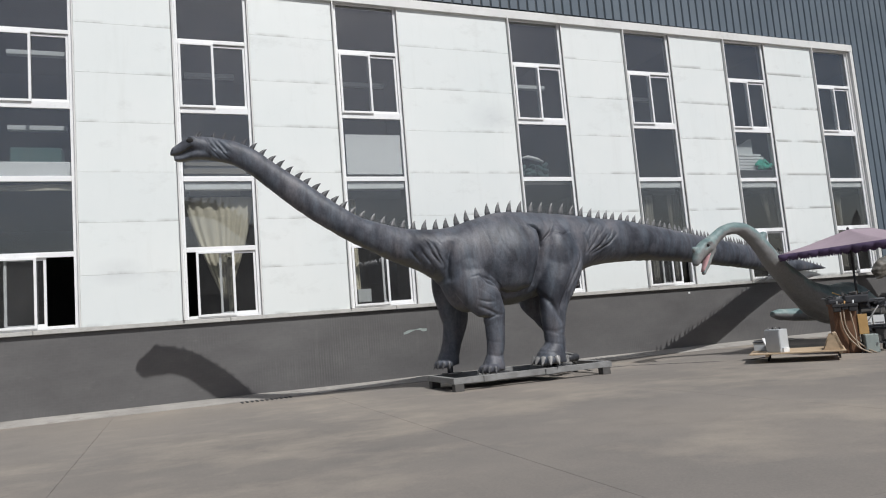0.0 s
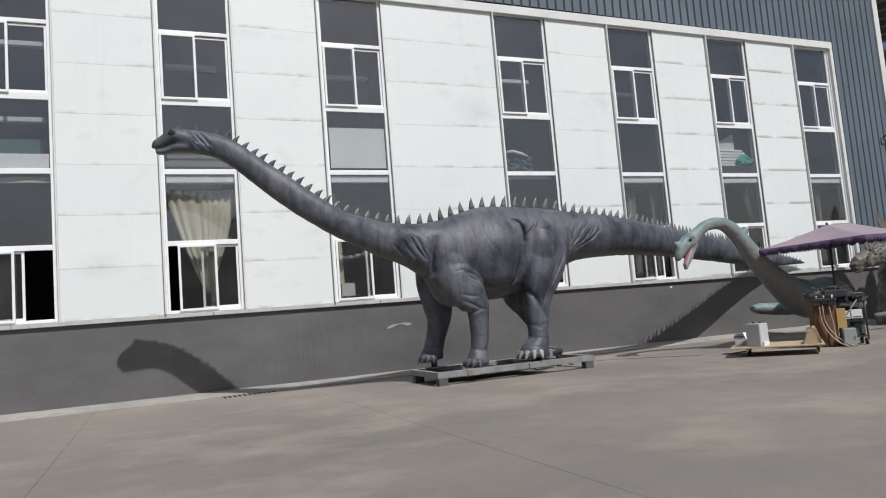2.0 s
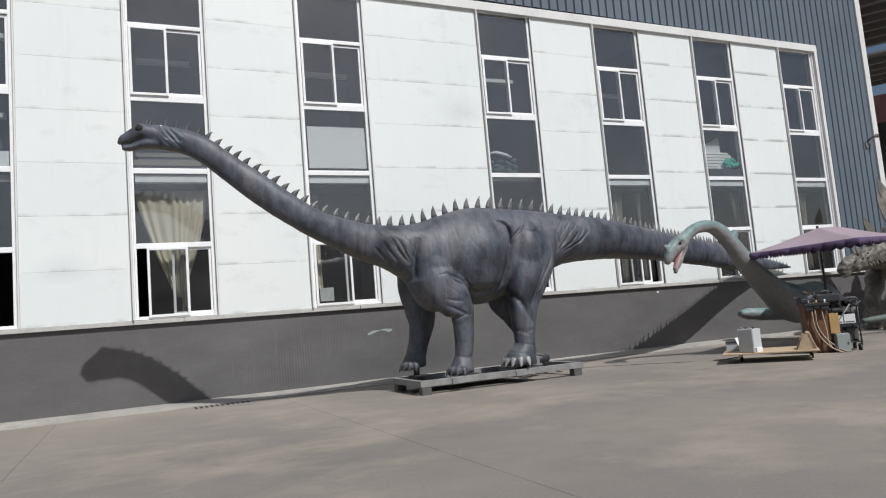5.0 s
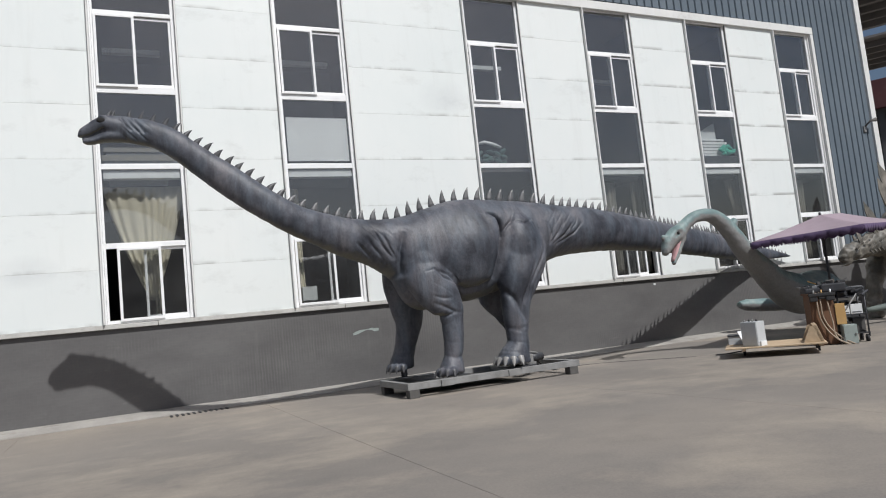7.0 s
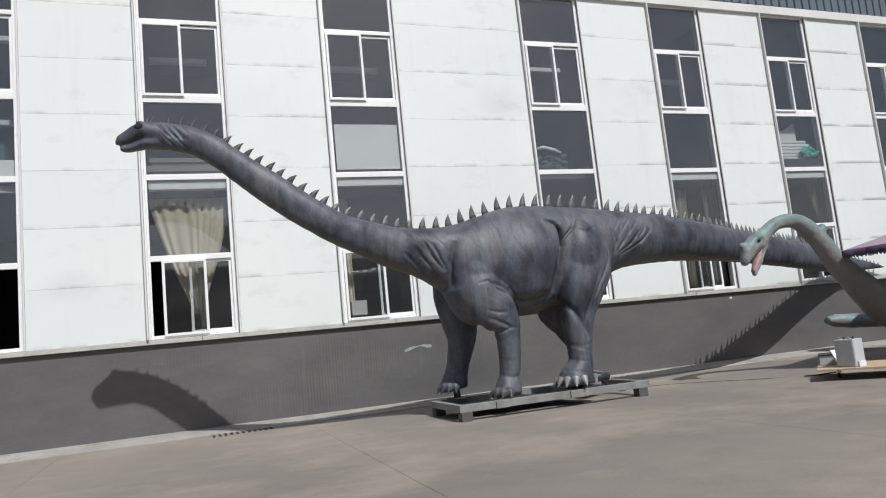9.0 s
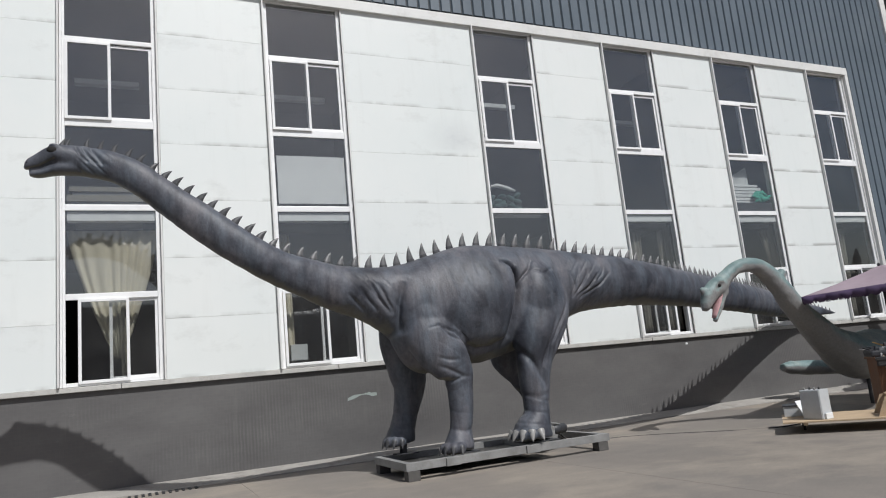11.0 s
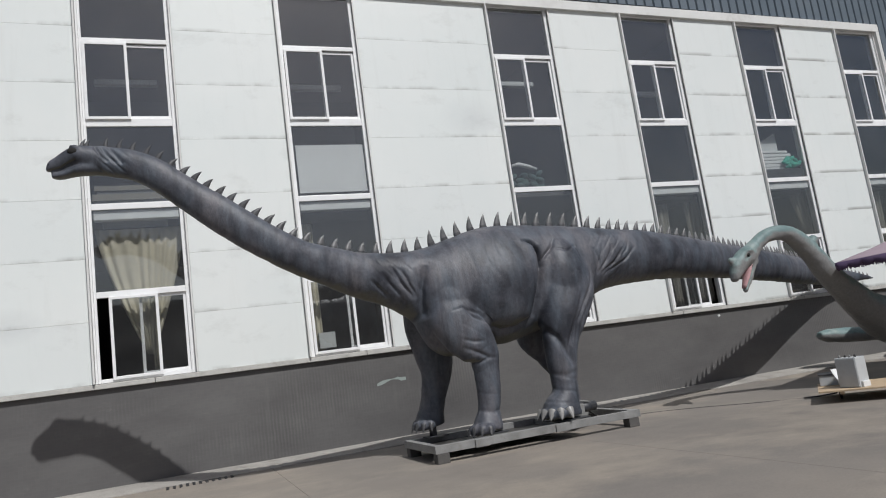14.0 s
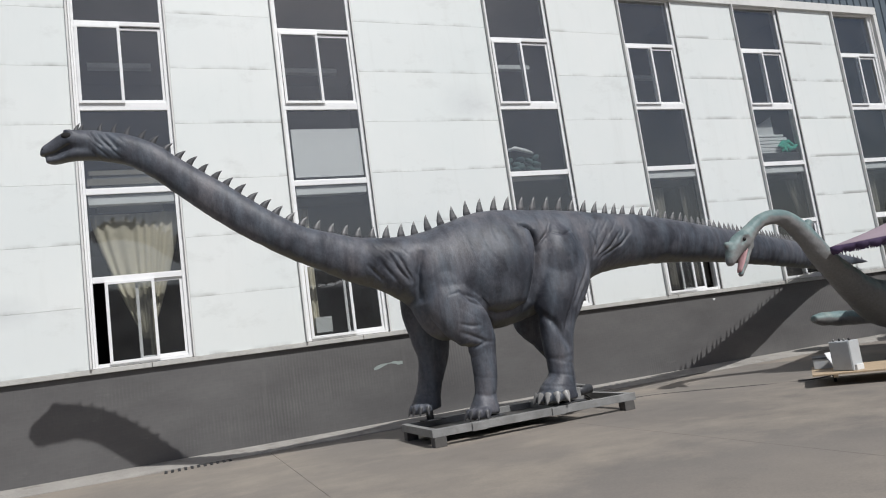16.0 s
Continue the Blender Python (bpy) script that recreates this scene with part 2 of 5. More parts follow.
def tile_material():
    """Dark grey mosaic: small tiles of 45 mm in thin joints, with stains and pale scale."""
    m, t, b = mat("grey_mosaic_tile", 0.5)
    v = coords(t, turned=False)
    sep = t.nodes.new("ShaderNodeSeparateXYZ")
    t.links.new(v, sep.inputs[0])
    com = t.nodes.new("ShaderNodeCombineXYZ")
    t.links.new(sep.outputs["X"], com.inputs["X"])
    t.links.new(sep.outputs["Z"], com.inputs["Y"])
    br = node(t, "ShaderNodeTexBrick", Scale=1.0, Mortar_Size=0.003, Mortar_Smooth=0.2, Brick_Width=0.058, Row_Height=0.058)
    br.offset = 0.0
    br.inputs["Color1"].default_value = (0.124, 0.121, 0.121, 1)
    br.inputs["Color2"].default_value = (0.131, 0.128, 0.128, 1)
    br.inputs["Mortar"].default_value = (0.138, 0.134, 0.132, 1)
    t.links.new(com.outputs[0], br.inputs["Vector"])
    stain = noise_tex(t, coords(t, (0.5, 0.5, 1.3)), 1.0, 6.0, 0.6)
    c = blend(t, 1.0, br.outputs["Color"], ramp(t, stain, [(0.3, (0.78, 0.77, 0.77)), (0.7, (1.12, 1.12, 1.1))]), "MULTIPLY")
    scale = noise_tex(t, coords(t, (1.0, 1.0, 2.5)), 2.2, 6.0, 0.7)
    c = blend(t, ramp(t, scale, [(0.62, (0, 0, 0)), (0.78, (0.3, 0.3, 0.3))]), c, (0.24, 0.235, 0.225))
    wave = node(t, "ShaderNodeTexWave", Scale=5.41, Distortion=1.6, Detail=3.0)
    wave.wave_type, wave.bands_direction = "BANDS", "X"
    t.links.new(v, wave.inputs["Vector"])
    fade = ramp(t, noise_tex(t, v, 0.5, 4.0, 0.6), [(0.50, (0.04, 0.04, 0.04)), (0.68, (1, 1, 1))])
    c = blend(t, fade, c, blend(t, 1.0, c, ramp(t, wave.outputs["Fac"], [(0.2, (0.90, 0.90, 0.90)), (0.85, (1.13, 1.13, 1.12))]), "MULTIPLY"))
    lime = noise_tex(t, coords(t, (16.0, 16.0, 1.2), turned=False), 1.0, 3.0, 0.5)
    where = noise_tex(t, v, 0.55, 3.0, 0.5)
    mask = blend(t, 1.0, ramp(t, lime, [(0.55, (0, 0, 0)), (0.70, (0.16, 0.16, 0.16))]), ramp(t, where, [(0.50, (0, 0, 0)), (0.62, (1, 1, 1))]), "MULTIPLY")
    c = blend(t, mask, c, (0.21, 0.205, 0.195))
    t.links.new(c, b.inputs["Base Color"])
    bump(t, b, br.outputs["Fac"], 0.12, -0.002)
    return m


M_TILE = tile_material()


def concrete_material():
    """Worn yard concrete: broad dusty patches, dark blots, drag marks and fine grit."""
    m, t, b = mat("yard_concrete", 0.85)
    v = coords(t)
    broad = noise_tex(t, v, 0.16, 4.0, 0.5)
    c = ramp(t, broad, [(0.34, (0.186, 0.168, 0.149)), (0.5, (0.216, 0.195, 0.172)), (0.66, (0.252, 0.223, 0.190))])
    drift = noise_tex(t, coords(t, (0.7, 1.0, 1.0)), 0.5, 4.0, 0.5)
    c = blend(t, 1.0, c, ramp(t, drift, [(0.3, (0.93, 0.93, 0.935)), (0.68, (1.06, 1.05, 1.035))]), "MULTIPLY")
    blot = noise_tex(t, v, 0.9, 5.0, 0.58)
    c = blend(t, ramp(t, blot, [(0.54, (0, 0, 0)), (0.74, (0.38, 0.38, 0.38))]), c, (0.128, 0.116, 0.108))
    dust = noise_tex(t, coords(t, (1, 1.2, 1)), 0.36, 6.0, 0.66)
    c = blend(t, ramp(t, dust, [(0.46, (0, 0, 0)), (0.62, (0.78, 0.78, 0.78))]), c, (0.318, 0.277, 0.226))
    spots = noise_tex(t, v, 2.2, 4.0, 0.55)
    c = blend(t, 1.0, c, ramp(t, spots, [(0.34, (0.96, 0.96, 0.965)), (0.66, (1.04, 1.035, 1.03))]), "MULTIPLY")
    grit = noise_tex(t, v, 45.0, 4.0, 0.7)
    c = blend(t, 1.0, c, ramp(t, grit, [(0.3, (0.90, 0.90, 0.90)), (0.7, (1.08, 1.08, 1.08))]), "MULTIPLY")
    t.links.new(c, b.inputs["Base Color"])
    n1 = bump(t, b, blot, 0.15, 0.01)
    bump(t, b, grit, 0.35, 0.004, n1)
    return m


M_GROUND = concrete_material()


def skin_material(name, dark, mid, warm, pale, blue, patch=1.4, glossy=0.52, edge=(-0.48, -0.22), drip=0.52):
    """Painted latex hide: blotched paint, drips of a darker coat, a paler belly and a pebbled, wrinkled relief."""
    m, t, b = mat(name, glossy, 0.0, 0.45)
    v = coords(t)
    big = noise_tex(t, v, patch, 4.0, 0.52)
    c = ramp(t, big, [(0.36, dark), (0.50, mid), (0.64, warm)])
    streak = noise_tex(t, coords(t, (2.4, 1.6, 0.8)), 1.9, 5.0, 0.58)
    c = blend(t, ramp(t, streak, [(0.42, (0, 0, 0)), (0.68, (0.7, 0.7, 0.7))]), c, blue)
    drips = noise_tex(t, coords(t, (4.6, 2.4, 0.75)), 1.6, 6.0, 0.6)
    c = blend(t, ramp(t, drips, [(0.47, (0, 0, 0)), (0.66, (drip, drip, drip))]), c, dark)
    stroke = noise_tex(t, coords(t, (5.0, 3.0, 1.5)), 2.6, 5.0, 0.6)
    c = blend(t, ramp(t, stroke, [(0.48, (0, 0, 0)), (0.68, (0.38, 0.38, 0.38))]), c, dark)
    scrub = noise_tex(t, coords(t, (1.4, 1.0, 2.2)), 5.5, 8.0, 0.72)
    c = blend(t, ramp(t, scrub, [(0.54, (0, 0, 0)), (0.74, (0.35, 0.35, 0.35))]), c, warm)
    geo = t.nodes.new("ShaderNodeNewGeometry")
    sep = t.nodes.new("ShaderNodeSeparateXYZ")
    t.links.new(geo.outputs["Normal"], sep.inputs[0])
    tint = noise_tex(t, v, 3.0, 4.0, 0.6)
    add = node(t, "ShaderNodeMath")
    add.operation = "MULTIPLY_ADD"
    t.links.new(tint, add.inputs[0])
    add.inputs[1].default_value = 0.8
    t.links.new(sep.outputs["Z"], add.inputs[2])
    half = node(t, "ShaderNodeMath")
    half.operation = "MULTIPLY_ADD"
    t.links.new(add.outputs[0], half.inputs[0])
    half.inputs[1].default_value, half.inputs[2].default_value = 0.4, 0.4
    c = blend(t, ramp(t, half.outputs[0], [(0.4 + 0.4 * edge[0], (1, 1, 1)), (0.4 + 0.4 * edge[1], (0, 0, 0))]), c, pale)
    fine = noise_tex(t, v, 24.0, 7.0, 0.72)
    c = blend(t, 1.0, c, ramp(t, fine, [(0.3, (0.84, 0.84, 0.85)), (0.7, (1.16, 1.16, 1.15))]), "MULTIPLY")
    t.links.new(c, b.inputs["Base Color"])
    fold = noise_tex(t, coords(t, (3.6, 1.6, 1.1)), 4.2, 7.0, 0.66)
    ridge = node(t, "ShaderNodeMath")
    ridge.operation = "SUBTRACT"
    t.links.new(fold, ridge.inputs[0])
    ridge.inputs[1].default_value = 0.5
    sharp = node(t, "ShaderNodeMath")
    sharp.operation = "ABSOLUTE"
    t.links.new(ridge.outputs[0], sharp.inputs[0])
    n1 = bump(t, b, sharp.outputs[0], 0.22, 0.040)
    n2 = bump(t, b, fine, 0.12, 0.010, n1)
    pebble = node(t, "ShaderNodeTexVoronoi", Scale=55.0)
    t.links.new(v, pebble.inputs["Vector"])
    bump(t, b, pebble.outputs["Distance"], 0.12, 0.005, n2)
    return m


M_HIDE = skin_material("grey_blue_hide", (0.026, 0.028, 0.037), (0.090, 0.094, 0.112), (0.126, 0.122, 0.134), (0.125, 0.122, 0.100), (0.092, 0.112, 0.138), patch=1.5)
M_HORN = worn("dark_horn", (0.068, 0.068, 0.072), 0.45, vary=0.5, scale=9, grain=30, dirt=(0.22, 0.22, 0.22), dirty=0.6)
M_HORNMID = worn("grey_horn", (0.13, 0.13, 0.132), 0.45, vary=0.4, scale=8, grain=20)
M_HORNTIP = worn("pale_horn", (0.22, 0.218, 0.214), 0.45, vary=0.2, scale=6, grain=20)
M_CLAW = worn("pale_claw", (0.30, 0.295, 0.285), 0.4, vary=0.25, scale=8, grain=20)
M_EYE, _t, _b = mat("dark_eye", 0.85)
_b.inputs["Base Color"].default_value = (0.012, 0.011, 0.01, 1)
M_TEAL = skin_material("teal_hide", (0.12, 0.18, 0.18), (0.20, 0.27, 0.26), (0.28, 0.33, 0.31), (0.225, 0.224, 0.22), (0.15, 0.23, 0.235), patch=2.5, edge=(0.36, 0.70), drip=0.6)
M_MOUTH = worn("pink_mouth", (0.55, 0.33, 0.34), 0.4, vary=0.2, scale=12)
M_STONE = skin_material("grey_brown_hide", (0.085, 0.078, 0.064), (0.17, 0.152, 0.125), (0.27, 0.245, 0.21), (0.15, 0.125, 0.09), (0.16, 0.16, 0.148), patch=2.2)


# ---- building helpers ----
def bm_box(bm, x0, x1, y0, y1, z0, z1, bev=0.0, m=None, slot=0):
    verts = [bm.verts.new(p) for p in ((x0, y0, z0), (x1, y0, z0), (x1, y1, z0), (x0, y1, z0), (x0, y0, z1), (x1, y0, z1), (x1, y1, z1), (x0, y1, z1))]
    faces = [bm.faces.new([verts[i] for i in q]) for q in ((0, 3, 2, 1), (4, 5, 6, 7), (0, 1, 5, 4), (1, 2, 6, 5), (2, 3, 7, 6), (3, 0, 4, 7))]
    if bev:
        r = bmesh.ops.bevel(bm, geom=list({e for f in faces for e in f.edges}), offset=bev, segments=2, affect="EDGES", profile=0.6)
        made = set(r["verts"]) | {v for v in verts if v.is_valid}
        faces = list({f for v in made for f in v.link_faces})
        verts = list(made)
    for f in faces:
        f.material_index = slot
    if m is not None:
        bmesh.ops.transform(bm, matrix=m, verts=verts)
    return verts


def bm_tube(bm, path, radii, n=12, slot=0, up=(0, 0, 1), caps=True, ways=None):
    """A closed tube along path; radii: one number a point, or (up-down, sideways) pairs; ways: the direction of each section, where it is not the path's own."""
    pts = [Vector(p) for p in path]
    rings = []
    for k, p in enumerate(pts):
        d = Vector(ways[k]) if ways else (pts[min(k + 1, len(pts) - 1)] - pts[max(k - 1, 0)]).normalized()
        side = d.cross(Vector(up))
        if side.length < 1e-3:
            side = d.cross(Vector((1, 0, 0)))
        side.normalize()
        vert = side.cross(d).normalized()
        r = radii[k]
        rv, rw = r if isinstance(r, tuple) else (r, r)
        rings.append([bm.verts.new(p + vert * (rv * math.cos(a)) + side * (rw * math.sin(a))) for a in (2 * math.pi * i / n for i in range(n))])
    for a, b in zip(rings, rings[1:]):
        for i in range(n):
            f = bm.faces.new((a[i], a[(i + 1) % n], b[(i + 1) % n], b[i]))
            f.material_index, f.smooth = slot, True
    if caps:
        for ring in (rings[0][::-1], rings[-1]):
            bm.faces.new(ring).material_index = slot
    return rings


def bm_ball(bm, c, r, slot=0, n=12, m=None):
    rx, ry, rz = r if isinstance(r, tuple) else (r, r, r)
    mm = Matrix.Translation(c) @ (m or Matrix()) @ Matrix.Diagonal((rx, ry, rz, 1))
    res = bmesh.ops.create_uvsphere(bm, u_segments=n * 2, v_segments=n, radius=1.0, matrix=mm)
    for v in res["verts"]:
        for f in v.link_faces:
            f.material_index, f.smooth = slot, True


def smooth_path(rows, steps=6):
    """Catmull-Rom through rows of numbers."""
    a = np.array(rows, float)
    p = np.vstack([2 * a[0] - a[1], a, 2 * a[-1] - a[-2]])
    out = []
    for i in range(1, len(p) - 2):
        for s in range(steps):
            t = s / steps
            out.append(0.5 * (2 * p[i] + (p[i + 1] - p[i - 1]) * t + (2 * p[i - 1] - 5 * p[i] + 4 * p[i + 1] - p[i + 2]) * t * t + (3 * p[i] - p[i - 1] - 3 * p[i + 1] + p[i + 2]) * t ** 3))
    out.append(a[-1])
    return np.array(out)


def mesh_of(name, bm, *mats):
    bmesh.ops.recalc_face_normals(bm, faces=bm.faces)
    me = bpy.data.meshes.new(name)
    bm.to_mesh(me)
    bm.free()
    for m in mats:
        me.materials.append(m)
    return me


def part(name, bm, material, parent=None, label="", **tags):
    """One mesh object from bm, under a thing or a part."""
    mats = material if isinstance(material, (list, tuple)) else (material,)
    ob = new(name, mesh_of(name, bm, *mats))
    if parent is not None:
        ob.parent = parent
    return tagged(ob, label, **tags)


def thing(name, label, category, at=(0, 0, 0), turn=0.0, group="", kind=""):
    ob = new(name)
    ob.matrix_basis = pose(*at, 0, 0, turn)
    return tagged(ob, label, category, group, kind)


def piece(name, me, parent, at):
    ob = new(name, me)
    ob.parent = parent
    ob.location = at
    return ob


def box_part(name, size, material, parent, bev=0.004, label=""):
    bm = bmesh.new()
    bm_box(bm, *size, bev)
    return part(name, bm, material, parent, label)


# ---- ground ----
bm = bmesh.new()
bm.faces.new([bm.verts.new(p) for p in ((-400, -400, -0.015), (400, -400, -0.015), (400, 400, -0.015), (-400, 400, -0.015))])
ground = part("ground", bm, M_GROUND, None, "worn grey concrete yard with slab joints", category="ground", kind="structure")

bm = bmesh.new()
prof = [(0.03, -0.1), (-0.62, -0.1), (-0.60, 0.012), (-0.36, 0.05), (0.03, 0.085)]
for k in range(41):
    x = -10 + k * 0.85
    ring = [bm.verts.new((x, y + 0.025 * noise.noise((x * 0.8, y, 0)) * (y < -0.3), z + 0.012 * noise.noise((x * 0.9, y * 3, 4)) * (z > 0))) for y, z in prof]
    if k:
        for i in range(len(prof)):
            bm.faces.new((last[i], last[(i + 1) % 5], ring[(i + 1) % 5], ring[i]))
    last = ring
apron = part("apron", bm, M_APRON, None, "pale cracked concrete apron along the wall's foot", category="apron", kind="structure")

# ---- the long wall ----
COLS = [-3.37, 0.21, 3.80, 8.45, 12.02, 15.57, 19.12]
COL_W = 1.67
JOINTS = [1.77, 2.80, 3.87, 4.92, 5.975, 7.035, 8.11, 9.10]


def fall(x):
    """The wall's rows sink slightly towards its far end: the height factor above the ledge."""
    return 1 - (0.0018 if x > 8.5 else 0.0010) * (x - 8.5)


def sunk(bm):
    for v in bm.verts:
        v.co.z = 1.77 + (v.co.z - 1.77) * fall(v.co.x) if v.co.z > 1.77 else v.co.z
    return bm


bm = bmesh.new()
bm_box(bm, -10.0, 23.3, 0.03, 0.28, -0.3, 1.68)
wall_base = part("wall_base", bm, M_TILE, None, "dark grey mosaic-tiled lower wall, stained", category="wall", kind="structure")

bm = bmesh.new()
edges = [-10.0] + [v for c in COLS for v in (c + 0.03, c + COL_W - 0.05)] + [20.92]
for a, b in zip(edges[::2], edges[1::2]):
    bm_box(bm, a, b, 0.0, 0.26, 1.77, 9.10)
wall_front = part("wall_front", sunk(bm), M_TRIM, None, "factory wall of white sandwich panels between tall window strips", category="wall", kind="structure")

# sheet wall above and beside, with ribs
# the backing's near-black colour paints the shade between the ribs
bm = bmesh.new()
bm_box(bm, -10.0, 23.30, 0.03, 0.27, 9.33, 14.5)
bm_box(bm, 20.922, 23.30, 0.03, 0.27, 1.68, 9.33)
wall_upper = part("wall_upper", sunk(bm), M_RIB_SHADE, None, "blue-grey ribbed steel sheet cladding", category="wall", kind="structure")
RIB = 0.27
bm = bmesh.new()
def rib_sheet(bm, w, z0, z1):
    prof = [(0.014, 0.028), (0.034, -0.012), (w - 0.034, -0.012), (w - 0.014, 0.028)]
    lo = [bm.verts.new((x, y, z0)) for x, y in prof]
    hi = [bm.verts.new((x, y, z1)) for x, y in prof]
    for i in range(3):
        bm.faces.new((lo[i], lo[i + 1], hi[i + 1], hi[i]))
rib_sheet(bm, RIB, 0.0, 5.1)
me_rib_top = mesh_of("cladding_sheet", bm, M_STEEL_BLUE)
bm = bmesh.new()
rib_sheet(bm, RIB, 0.0, 12.75)
me_rib_side = mesh_of("cladding_sheet", bm, M_STEEL_BLUE)
k = 0
while 23.18 - RIB * (k + 1) > -6.0:
    x = 23.18 - RIB * (k + 1)
    side = x > 20.9
    piece("cladding_sheet", me_rib_side if side else me_rib_top, wall_upper, (x, 0.0, 1.72 if side else 1.77 + 7.60 * fall(x)))
    k += 1

# unseen wall across the yard, added so the lower panes mirror something dark
bm = bmesh.new()
bm_box(bm, -40.0, 60.0, -44.3, -44.0, -0.3, 8.6)
reflection_wall = part("reflection_wall", bm, M_SHED, None, "plain grey wall, unseen, added to darken reflections in the lower panes", category="wall", kind="structure")

# white trims: head, right jamb, corner, sill
bm = bmesh.new()
bm_box(bm, -10.0, 20.92, -0.09, 0.26, 9.10, 9.33, 0.012)
trim_head = part("trim_head", sunk(bm), M_TRIM, None, "weathered white steel head trim", category="trim", kind="structure")
bm = bmesh.new()
bm_box(bm, 20.792, 20.92, -0.085, 0.26, 1.78, 9.098, 0.012)
trim_jamb = part("trim_jamb", sunk(bm), M_TRIM, None, "weathered white steel jamb trim", category="trim", kind="structure")
bm = bmesh.new()
bm_box(bm, 23.18, 23.42, -0.07, 0.5, 1.78, 14.5, 0.012)
trim_corner = part("trim_corner", bm, M_TRIM, None, "white steel corner trim of the factory", category="trim", kind="structure")
for k in range(9):
    bm = bmesh.new()
    bm_box(bm, -10.0 + k * 3.72, -10.0 + (k + 1) * 3.72 - 0.008, -0.045, 0.26, 1.685, 1.768, 0.01)
    part("sill", bm, M_SILL, wall_base, "weathered pale ledge")

# panels
for a, b in zip(edges[::2], edges[1::2]):
    if b - a < 0.3:
        continue
    x0, x1 = a + 0.036, b - 0.036
    if a < -9:
        x0 = a
    for z0, z1 in zip(JOINTS, JOINTS[1:]):
        bm = bmesh.new()
        bm_box(bm, 0.0, x1 - x0, -0.018, -0.002, 0.0015, z1 - z0 - 0.0015, 0.003)
        for v in bm.verts:
            v.co.z = (z0 + v.co.z - 1.77) * fall(x0 + v.co.x) - (z0 - 1.77) * fall(x0)
        piece("panel", mesh_of("panel", bm, M_PANEL), wall_front, (x0, 0, 1.77 + (z0 - 1.77) * fall(x0)))
    # thin edge flashings of the pier
    for xe in (a, b):
        if -9 < xe < 20.7:
            s = 1 if xe == a else -1
            bm = bmesh.new()
            bm_box(bm, min(xe, xe + s * 0.030), max(xe, xe + s * 0.030), -0.034 if s > 0 else -0.098, 0.03, 1.775, 9.098, 0.004)
            part("edge_trim", sunk(bm), M_TRIM, wall_front)


# ---- window strips ----
def sash(parent, x0, x1, z0, z1, y, stile=0.050):
    bm = bmesh.new()
    bm_box(bm, x0, x0 + stile, y, y + 0.035, z0, z1, 0.005)
    bm_box(bm, x1 - stile, x1, y, y + 0.035, z0, z1, 0.005)
    bm_box(bm, x0 + stile, x1 - stile, y + 0.001, y + 0.034, z0, z0 + stile, 0.005)
    bm_box(bm, x0 + stile, x1 - stile, y + 0.001, y + 0.034, z1 - stile, z1, 0.005)
    s = part("sash", bm, M_UPVC, parent)
    pane(s, x0 + stile, x1 - stile, z0 + stile, z1 - stile, y + 0.018)
    return s


def pane(parent, x0, x1, z0, z1, y):
    bm = bmesh.new()
    bm_box(bm, x0, x1, y, y + 0.006, z0, z1)
    p = part("pane", bm, M_GLASS, parent, "dark tinted glass")
    p.visible_shadow = False
    return p


def window_strip(n, x, low, high=(0.0, 0.52, 0.48, 1.0)):
    """A strip of five lights; low: where the two lower sliding sashes stand, as fractions of the width."""
    w = thing("window_%d" % n, "tall white-framed window strip with sliding lights and dark glass", "window", (x, 0, 0), kind="structure", group="window strips")
    f = fall(x + COL_W / 2)
    w.matrix_basis = Matrix.Translation((x, 0, 1.77 * (1 - f))) @ Matrix.Diagonal((1, 1, f, 1))
    W = COL_W
    j0, j1 = 0.075, W - 0.075
    Y = 0.035
    bm = bmesh.new()
    bm_box(bm, 0.032, 0.068, Y - 0.02, Y + 0.05, 1.775, 9.095, 0.006)
    bm_box(bm, W - 0.070, W - 0.052, Y - 0.01, Y + 0.05, 1.775, 9.095, 0.004)
    bm_box(bm, 0.070, 0.115, Y, Y + 0.07, 1.775, 9.095, 0.008)
    bm_box(bm, W - 0.125, W - 0.072, Y, Y + 0.07, 1.775, 9.095, 0.008)
    for z0, z1 in ((1.775, 1.84), (3.20, 3.305), (4.735, 4.845), (6.25, 6.40), (7.845, 7.93), (9.05, 9.095)):
        bm_box(bm, 0.115, W - 0.125, Y + 0.002, Y + 0.068, z0, z1, 0.008)
    part("window_frame", bm, M_UPVC, w)
    a, b = 0.116, W - 0.126
    for z0, z1 in ((3.305, 4.735), (4.845, 6.25), (7.93, 9.05)):
        pane(w, a, b, z0, z1, Y + 0.03)
    for (z0, z1), (f0, f1, g0, g1) in (((1.842, 3.198), low), ((6.402, 7.828), high)):
        sash(w, a + (b - a) * f0, a + (b - a) * f1, z0 - 0.03, z1 + 0.01, Y - 0.038)
        sash(w, a + (b - a) * g0, a + (b - a) * g1, z0, z1, Y + 0.04)
    return w


LOWS = [(0.0, 0.536, 0.13, 0.65), (0.13, 0.68, 0.46, 1.0), (0.0, 0.6, 0.5, 1.0), (0.0, 0.52, 0.48, 1.0), (0.0, 0.56, 0.34, 0.80), (0.0, 0.52, 0.48, 1.0), (0.0, 0.52, 0.48, 1.0)]
for k, (x, low) in enumerate(zip(COLS, LOWS)):
    window_strip(k + 1, x, low, (0.0, 0.54, 0.50, 1.0) if k == 2 else (0.0, 0.52, 0.48, 1.0))

